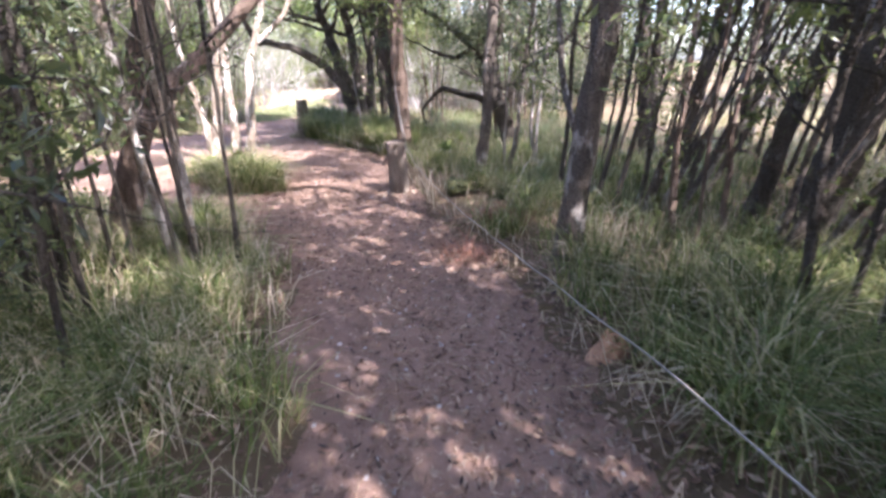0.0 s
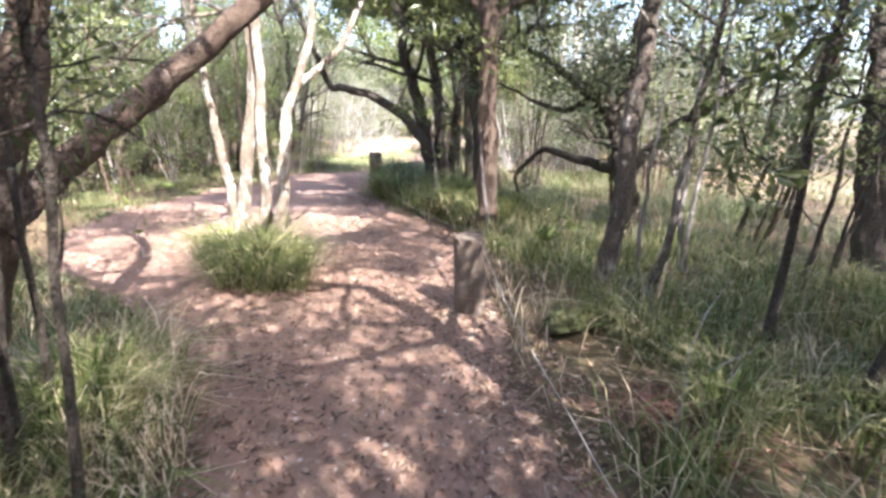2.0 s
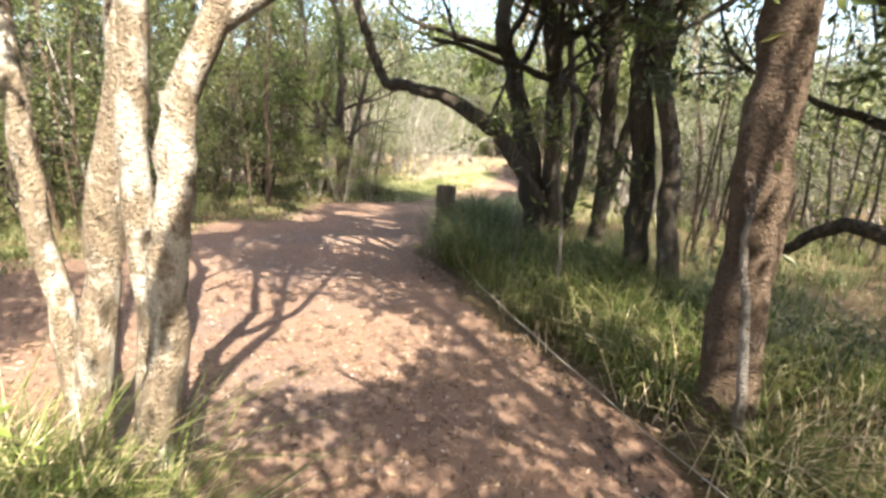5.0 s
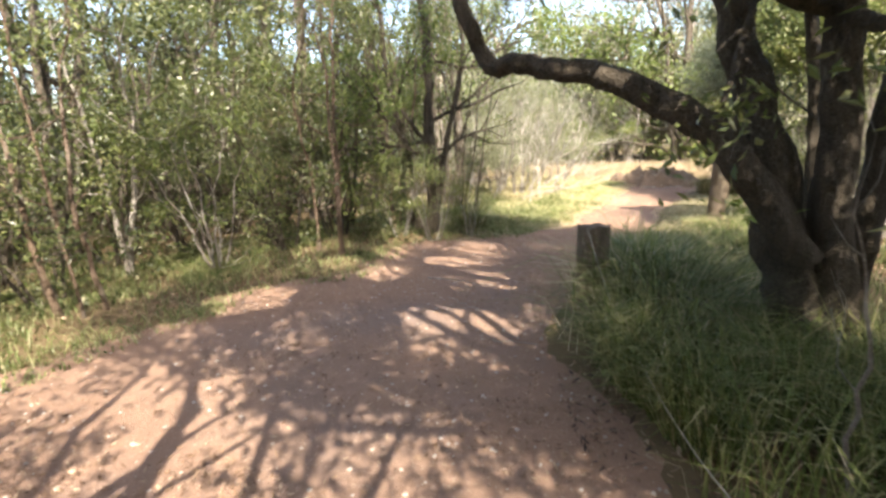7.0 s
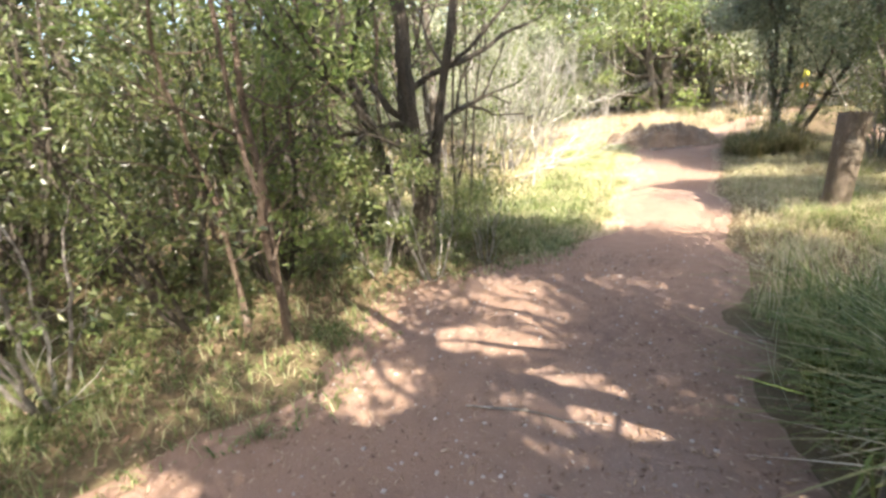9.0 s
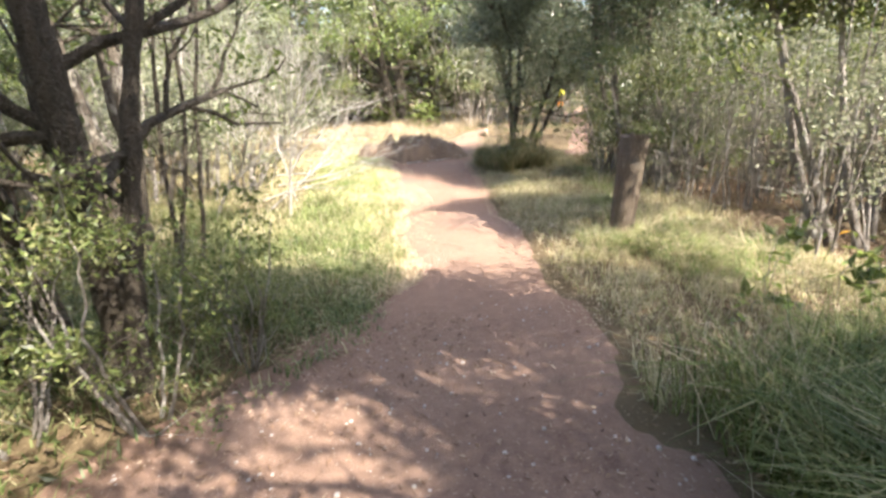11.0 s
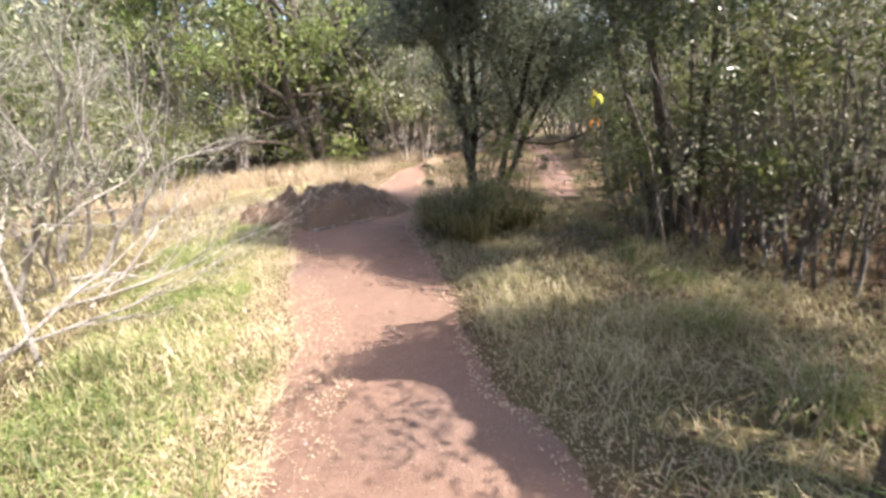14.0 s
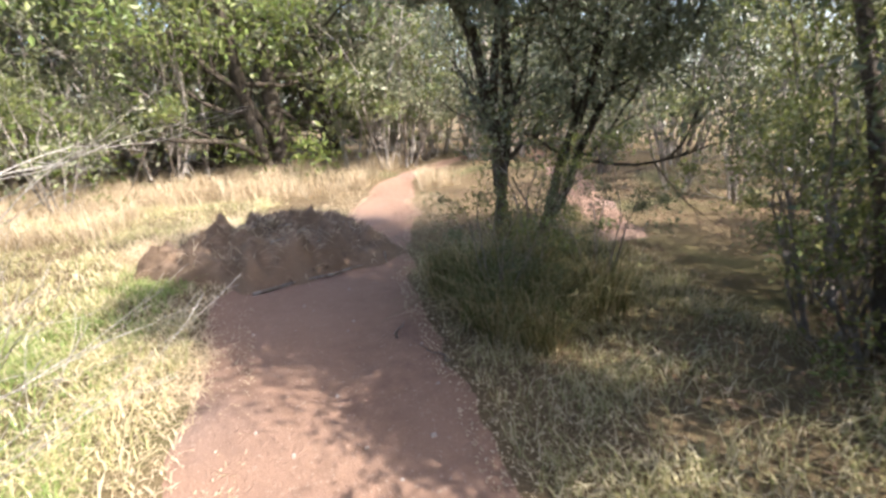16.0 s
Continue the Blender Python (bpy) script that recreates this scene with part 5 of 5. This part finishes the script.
for i, (x, y, z, w, ln, r) in enumerate(((-7.75, 19.5, 0.0, (0.15, 0.1, 1.0), 1.5, 0.04), (-7.9, 20.2, 0.0, (0.5, 0.0, 1.0), 1.7, 0.035), (-7.6, 21.2, 0.0, (0.7, -0.1, 0.9), 1.6, 0.03), (-8.1, 21.9, 0.0, (0.6, -0.3, 0.9), 1.8, 0.03),
                                         (-7.5, 19.9, 0.03, (0.9, 0.5, 0.1), 1.3, 0.02), (-7.8, 21.0, 0.03, (0.9, -0.2, 0.15), 1.4, 0.022))):
    dead_wood("dead_branch", 450 + i, (x, y, z), w, ln, r, "bare bleached dead shrub limb with fine twigs", 3, "dead branch", BLEACHED)
for i, (x, y, w, ln, r) in enumerate(((-2.3, 15.0, (0.9, 0.1, 0.06), 1.1, 0.03), (-1.9, 14.6, (0.5, 0.7, 0.08), 1.0, 0.025), (-2.2, 19.0, (0.2, 0.3, 0.9), 0.8, 0.018), (-1.95, 19.1, (0.0, 0.2, 0.9), 0.9, 0.02), (0.45, 3.96, (0.3, 0.9, 0.05), 0.9, 0.018))):
    dead_wood("dead_branch", 420 + i, (x, y, 0.02), w, ln, r, "grey fallen branch under the shrubs", 1)


def stick(x, y, turn, length, r, seed, label="thin grey fallen stick on the path"):
    rng = np.random.default_rng(seed)
    line = np.stack([np.linspace(-length / 2, length / 2, 8), rng.normal(size=8) * 0.015, np.abs(rng.normal(size=8)) * 0.006 + r], 1)
    ob = new("stick", tubes_mesh("stick", [(line, np.linspace(r, r * 0.5, 8))], TWIG_GREY))
    ob.matrix_basis = pose(x, y, g_at(x, y) + 0.008, 0, 0, turn)
    tagged(ob, label, "stick", "fallen sticks")


for i, (x, y, a, ln, r) in enumerate(((-4.75, 22.25, 20, 1.1, 0.02), (-4.2, 20.9, 60, 0.25, 0.008), (-4.05, 20.5, 110, 0.3, 0.006), (-4.0, 15.7, 150, 0.4, 0.006), (-4.1, 10.9, 10, 0.35, 0.007), (-5.3, 12.1, 5, 0.8, 0.008), (-4.9, 11.5, 160, 0.5, 0.006),
                                      (-4.6, 23.2, 10, 0.8, 0.01), (0.9, 4.9, 95, 0.9, 0.005), (1.1, 3.6, 40, 0.3, 0.005), (-3.7, 16.0, 30, 0.5, 0.008), (-1.4, 7.8, 120, 0.4, 0.006), (-2.0, 9.0, 70, 0.5, 0.006))):
    stick(x, y, a, ln, r, 440 + i)


def heap(name, x, y, rx, ry, h, turn, mat, seed, label, category):
    bm = bmesh.new()
    n, m = 40, 18
    rows_ = []
    for j in range(m + 1):
        s = j / m
        rows_.append([bm.verts.new((rx * s * math.cos(6.2832 * k / n), ry * s * math.sin(6.2832 * k / n),
                                    h * min(1.0, 1.3 * (math.cos(min(1, s) * math.pi) * 0.5 + 0.5)) * (1 + 0.6 * noise.noise((2.5 * s * math.cos(6.2832 * k / n) + seed, 2.5 * s * math.sin(6.2832 * k / n), seed * 1.7)))
                                    + 0.45 * h * noise.noise((7 * s * math.cos(6.2832 * k / n), 7 * s * math.sin(6.2832 * k / n), seed)) * (1 - s * s) - 0.04 * s)) for k in range(n)])
    for a, b in zip(rows_[1:], rows_[2:]):
        for k in range(n):
            bm.faces.new((a[k], b[k], b[(k + 1) % n], a[(k + 1) % n]))
    top = bm.verts.new((0, 0, sum(v_.co.z for v_ in rows_[1]) / n))
    for k in range(n):
        bm.faces.new((top, rows_[1][k], rows_[1][(k + 1) % n]))
    for v_ in rows_[0]:
        bm.verts.remove(v_)
    me = bpy.data.meshes.new(name)
    bm.normal_update()
    bm.to_mesh(me)
    bm.free()
    for p in me.polygons:
        p.use_smooth = True
    me.materials.append(mat)
    ob = new(name, me)
    ob.matrix_basis = pose(x, y, g_at(x, y), 0, 0, turn)
    return tagged(ob, label, category)


def earth_mound(x, y, rx, ry, h, turn):
    """A flat-topped, torn heap of earth and roots with a steep front."""
    n, m = 96, 34
    k, j = np.meshgrid(np.arange(n), np.arange(m + 1))
    a, q = 2 * np.pi * k / n, j / m
    edge = 1 + 0.16 * np.sin(a * 2 + 0.7) + 0.10 * np.sin(a * 5 + 2.0) + 0.05 * np.sin(a * 11)
    px, py = rx * q * edge * np.cos(a), ry * q * edge * np.sin(a)
    body = np.clip((1.0 - q) / 0.34, 0, 1)
    body = body * body * (3 - 2 * body)
    lumps = 1 + 0.30 * value_noise(px * 2.1 + 5, py * 2.1, 21) + 0.38 * value_noise(px * 5.5, py * 5.5, 22)
    z = h * body * lumps + 0.085 * value_noise(px * 12, py * 12, 23) * np.clip(body * 2, 0, 1) + 0.03 * value_noise(px * 26, py * 26, 24) * np.clip(body * 2, 0, 1) - 0.05 * q
    v = np.stack([px, py, z], -1).reshape(-1, 3)
    i = np.arange(m)[:, None] * n + np.arange(n)[None]
    i2 = np.arange(m)[:, None] * n + (np.arange(n)[None] + 1) % n
    f = np.stack([i, i + n, i2 + n, i2], -1).reshape(-1, 4)[n:]
    ob = thing("soil_mound", pose(x, y, g_at(x, y), 0, 0, turn), "low rough mound of soil and dead grass across the path", "mound")
    part_of("earth", mesh_of("earth", v, f, MOUND_SOIL, True), ob)
    rng = np.random.default_rng(77)
    p = v[(body.reshape(-1) > 0.12) & (np.arange(len(v)) >= n)]
    c = p[rng.integers(0, len(p), 900)] - [0, 0, 0.01]
    bv, bf = blades(c, rng, 0.11, 0.007, 1.8, 1.2)
    tagged(part_of("dead_grass", mesh_of("dead_grass", bv, bf, GRASS_DRY), ob), kind="stuff")
    c = p[rng.integers(0, len(p), 700)] - [0, 0, 0.01]
    bv, bf = blades(c, rng, 0.12, 0.010, 1.6, 1.2)
    tagged(part_of("root_fibre", mesh_of("root_fibre", bv, bf, DARK_CHIPS), ob), kind="stuff")
    for k in range(14):
        q0 = p[rng.integers(len(p))]
        w = rng.normal(size=3) * np.array([1, 1, 0.25])
        w = w / np.linalg.norm(w) * rng.uniform(0.15, 0.35)
        part_of("root", tubes_mesh("root", [(np.array([q0 - w / 2, q0 + [0, 0, 0.04], q0 + w / 2]), np.array([0.012, 0.010, 0.004]))], TWIG_GREY), ob)


earth_mound(-5.1, 23.05, 1.2, 1.05, 0.33, -14)
heap("rock", 0.86, 2.15, 0.20, 0.12, 0.10, 40, plain("ochre_stone", (0.36, 0.20, 0.11), 0.9, 0.3, 14), 6, "flat ochre rock half hidden in verge grass", "rock")
MOSS = plain("moss", (0.062, 0.066, 0.022), 0.95, 0.55, 22)
log = thing("mossy_log", pose(0.2, 5.45, g_at(0.2, 5.45), 0, 0, 24), "rotten moss-green log lying in the verge grass", "log")
lx = np.linspace(-0.36, 0.36, 22)
log_line = np.stack([lx, 0.03 * np.sin(lx * 7), 0.085 + 0.02 * np.sin(lx * 11)], 1)
log_girth = (0.125 + 0.022 * np.sin(lx * 17) + 0.014 * np.sin(lx * 41)) * np.clip((0.36 - np.abs(lx)) / 0.10, 0.004, 1) ** 0.5
part_of("trunk", tubes_mesh("trunk", [(log_line, log_girth)], MOSS, 16), log)
rngl = np.random.default_rng(88)
q = rngl.integers(0, 22, 420)
a = rngl.uniform(0.1, 3.04, 420)
tuft_at = log_line[q] + log_girth[q][:, None] * 0.97 * np.stack([rngl.normal(size=420) * 0.1, np.cos(a), np.sin(a)], 1)
v, f = blades(tuft_at, rngl, 0.035, 0.006, 1.2, 1.0)
tagged(part_of("moss_tuft", mesh_of("moss_tuft", v, f, GRASS_OLIVE), log), kind="stuff")
meadow("mound_grass", 216, GRASS_DRY, 3600, -6.9, -4.0, 22.6, 25.0, 0.20, 0.007, 1.0, "dead grass round the soil mound", lambda x, y: (((x + 5.4) / 1.3) ** 2 + ((y - 23.6) / 1.2) ** 2 < 1) & (((x + 5.4) / 0.9) ** 2 + ((y - 23.2) / 0.7) ** 2 > 1) & ((y > 23.3) | (x < -6.0)), 0.6)

# a low slab bench among the shrubs
bench = thing("bench", pose(1.75, 21.85, g_at(1.75, 21.85), 0, 0, -48), "low grey concrete bench among dark shrubs", "bench")
CONCRETE = plain("concrete", (0.27, 0.26, 0.24), 0.9, 0.2, 12)


def block(sx, sy, sz, z, bevel=0.012, x=0.0, y=0.0):
    bm = bmesh.new()
    bmesh.ops.create_cube(bm, size=1, matrix=pose(x, y, z + sz / 2) @ Matrix.Diagonal((sx, sy, sz, 1)))
    bmesh.ops.bevel(bm, geom=bm.edges[:], offset=bevel, segments=2, affect='EDGES')
    return bm


part("slab", block(1.7, 0.42, 0.07, 0.40), CONCRETE, bench)
part("support", block(0.14, 0.36, 0.44, -0.04, 0.01, -0.6), CONCRETE, bench)
part("support", block(0.14, 0.36, 0.44, -0.04, 0.01, 0.6), CONCRETE, bench)

# red-brown dead fronds in the verge
rngf = np.random.default_rng(470)
RUST = leaf_material("rust_frond", [(0.13, 0.065, 0.042), (0.21, 0.105, 0.068), (0.28, 0.17, 0.115)], 0.2, 0.2, 0.7)
for x, y in ((0.49, 4.51), (0.66, 4.28), (0.38, 4.42), (0.56, 4.40), (0.12, 3.51)):
    c = rngf.normal(size=(90, 2)) * 0.07
    v, f = blades(np.concatenate([c, np.full((90, 1), -0.01)], 1), rngf, 0.16, 0.012, 1.4, 0.9)
    fern = new("dead_fern", mesh_of("dead_fern", v, f, RUST))
    fern.matrix_basis = pose(x, y, g_at(x, y))
    tagged(fern, "rust-brown dead fern fronds in verge grass", "fern", "dead ferns")
# broad-leaved seedlings on the grass bank
for i, (x, y, h) in enumerate(((-2.95, 14.45, 0.5), (-2.5, 14.1, 0.6), (-0.11, 6.90, 0.3), (-4.37, 6.31, 0.5))):
    build_tree("seedling", 480 + i, [((x, y, -0.02), (x + 0.03, y, h), 0.006, 0.004)], LEAF_BRIGHT, TWIG_GREY, 46, "small seedling with broad green leaves", "seedling", size=(0.13, 0.06), last=1, limb=0.16, spread=0.03, n_limb=5, crown_from=0.3)


# broad-leaved seedlings in the shade and a coloured sprig in the shrubs
YOUNG = leaf_material("young_leaf", [(0.09, 0.14, 0.03), (0.14, 0.20, 0.045), (0.30, 0.36, 0.06)], 0.5, 0.4)
AMBER = leaf_material("amber_leaf", [(0.62, 0.55, 0.06), (0.70, 0.40, 0.05), (0.68, 0.24, 0.04)], 0.4, 0.4)


def broad_leaf(bm, at, turn, pitch, length):
    """One pointed leaf, folded a little along its middle rib."""
    m = pose(at[0], at[1], at[2], 0, 0, turn) @ pose(0, 0, 0, 0, pitch, 0)
    mid = [bm.verts.new(m @ Vector((length * q, 0, -0.12 * length * q * q))) for q in (0, 0.35, 0.7, 1)]
    for sgn in (1, -1):
        rim = [bm.verts.new(m @ Vector((length * q, sgn * length * w, 0.05 * length))) for q, w in ((0.3, 0.2), (0.65, 0.18))]
        for loop in ((mid[0], mid[1], rim[0]), (mid[1], mid[2], rim[1], rim[0]), (mid[2], mid[3], rim[1])):
            bm.faces.new(loop if sgn < 0 else loop[::-1])


def sprig(name, foot, height, leaves, length, mat, seed, label, category, down=False, tip=None):
    rng = np.random.default_rng(seed)
    ob = thing(name, pose(*foot), label, category)
    top = height * (-1 if down else 1)
    line = np.array([(rng.normal() * 0.012 * k, rng.normal() * 0.012 * k, top * k / 5) for k in range(6)])
    stem = part_of("stem", tubes_mesh("stem", [(line, np.linspace(0.006, 0.003, 6))], TWIG_GREY), ob)
    for k in range(leaves):
        p = line[min(5, 2 + (k * 4) // leaves)]
        bm = bmesh.new()
        broad_leaf(bm, (0, 0, 0), k * 137.5, rng.uniform(-5, 35) + (25 if down else 0), length * rng.uniform(0.7, 1.2))
        me = bpy.data.meshes.new("leaf")
        bm.to_mesh(me)
        bm.free()
        me.materials.append(tip if tip and k == leaves - 1 else mat)
        part_of("leaf", me, stem).matrix_basis = pose(*p)


for i, (x, y, h, n) in enumerate(((-2.76, 14.6, 0.42, 9), (-2.25, 14.55, 0.5, 10), (-2.9, 14.2, 0.3, 7), (-2.5, 14.1, 0.35, 8), (-3.2, 14.35, 0.22, 6), (-3.35, 6.45, 0.5, 10), (-3.6, 6.55, 0.36, 8), (0.15, 7.15, 0.4, 9))):
    sprig("broadleaf_seedling", (x, y, g_at(x, y) - 0.02), h, n, 0.10, YOUNG, 510 + i, "small broad-leaved seedling in low grass", "seedling", False, AMBER if i == 1 else None)


shoot = thing("drooping_shoot", pose(-2.45, 18.35, g_at(-2.45, 18.35) - 0.14), "slender arching shoot ending in yellow and orange leaves", "plant")
arc = np.array([(0, 0, 0.1), (-0.1, -0.02, 0.6), (-0.25, -0.06, 1.15), (-0.45, -0.1, 1.55), (-0.62, -0.14, 1.68), (-0.73, -0.16, 1.62)])
shoot_stem = part_of("stem", tubes_mesh("stem", [(arc, np.linspace(0.008, 0.003, 6))], TWIG_GREY), shoot)
ORANGE = leaf_material("orange_leaf", [(0.62, 0.22, 0.03), (0.72, 0.32, 0.05)], 0.4, 0.4)
LIME = leaf_material("lime_leaf", [(0.48, 0.50, 0.06), (0.60, 0.56, 0.08)], 0.4, 0.45)
for k in range(7):
    bm = bmesh.new()
    broad_leaf(bm, (0, 0, 0), k * 137.5, 55 + (k * 17) % 30, 0.075)
    me = bpy.data.meshes.new("leaf")
    bm.to_mesh(me)
    bm.free()
    me.materials.append(ORANGE if k > 4 else LIME)
    part_of("leaf", me, shoot_stem).matrix_basis = pose(-0.73 + 0.02 * (k % 3 - 1), -0.16 + 0.015 * (k % 2), 1.62 - (0.1 if k > 4 else 0.0) - 0.012 * k)
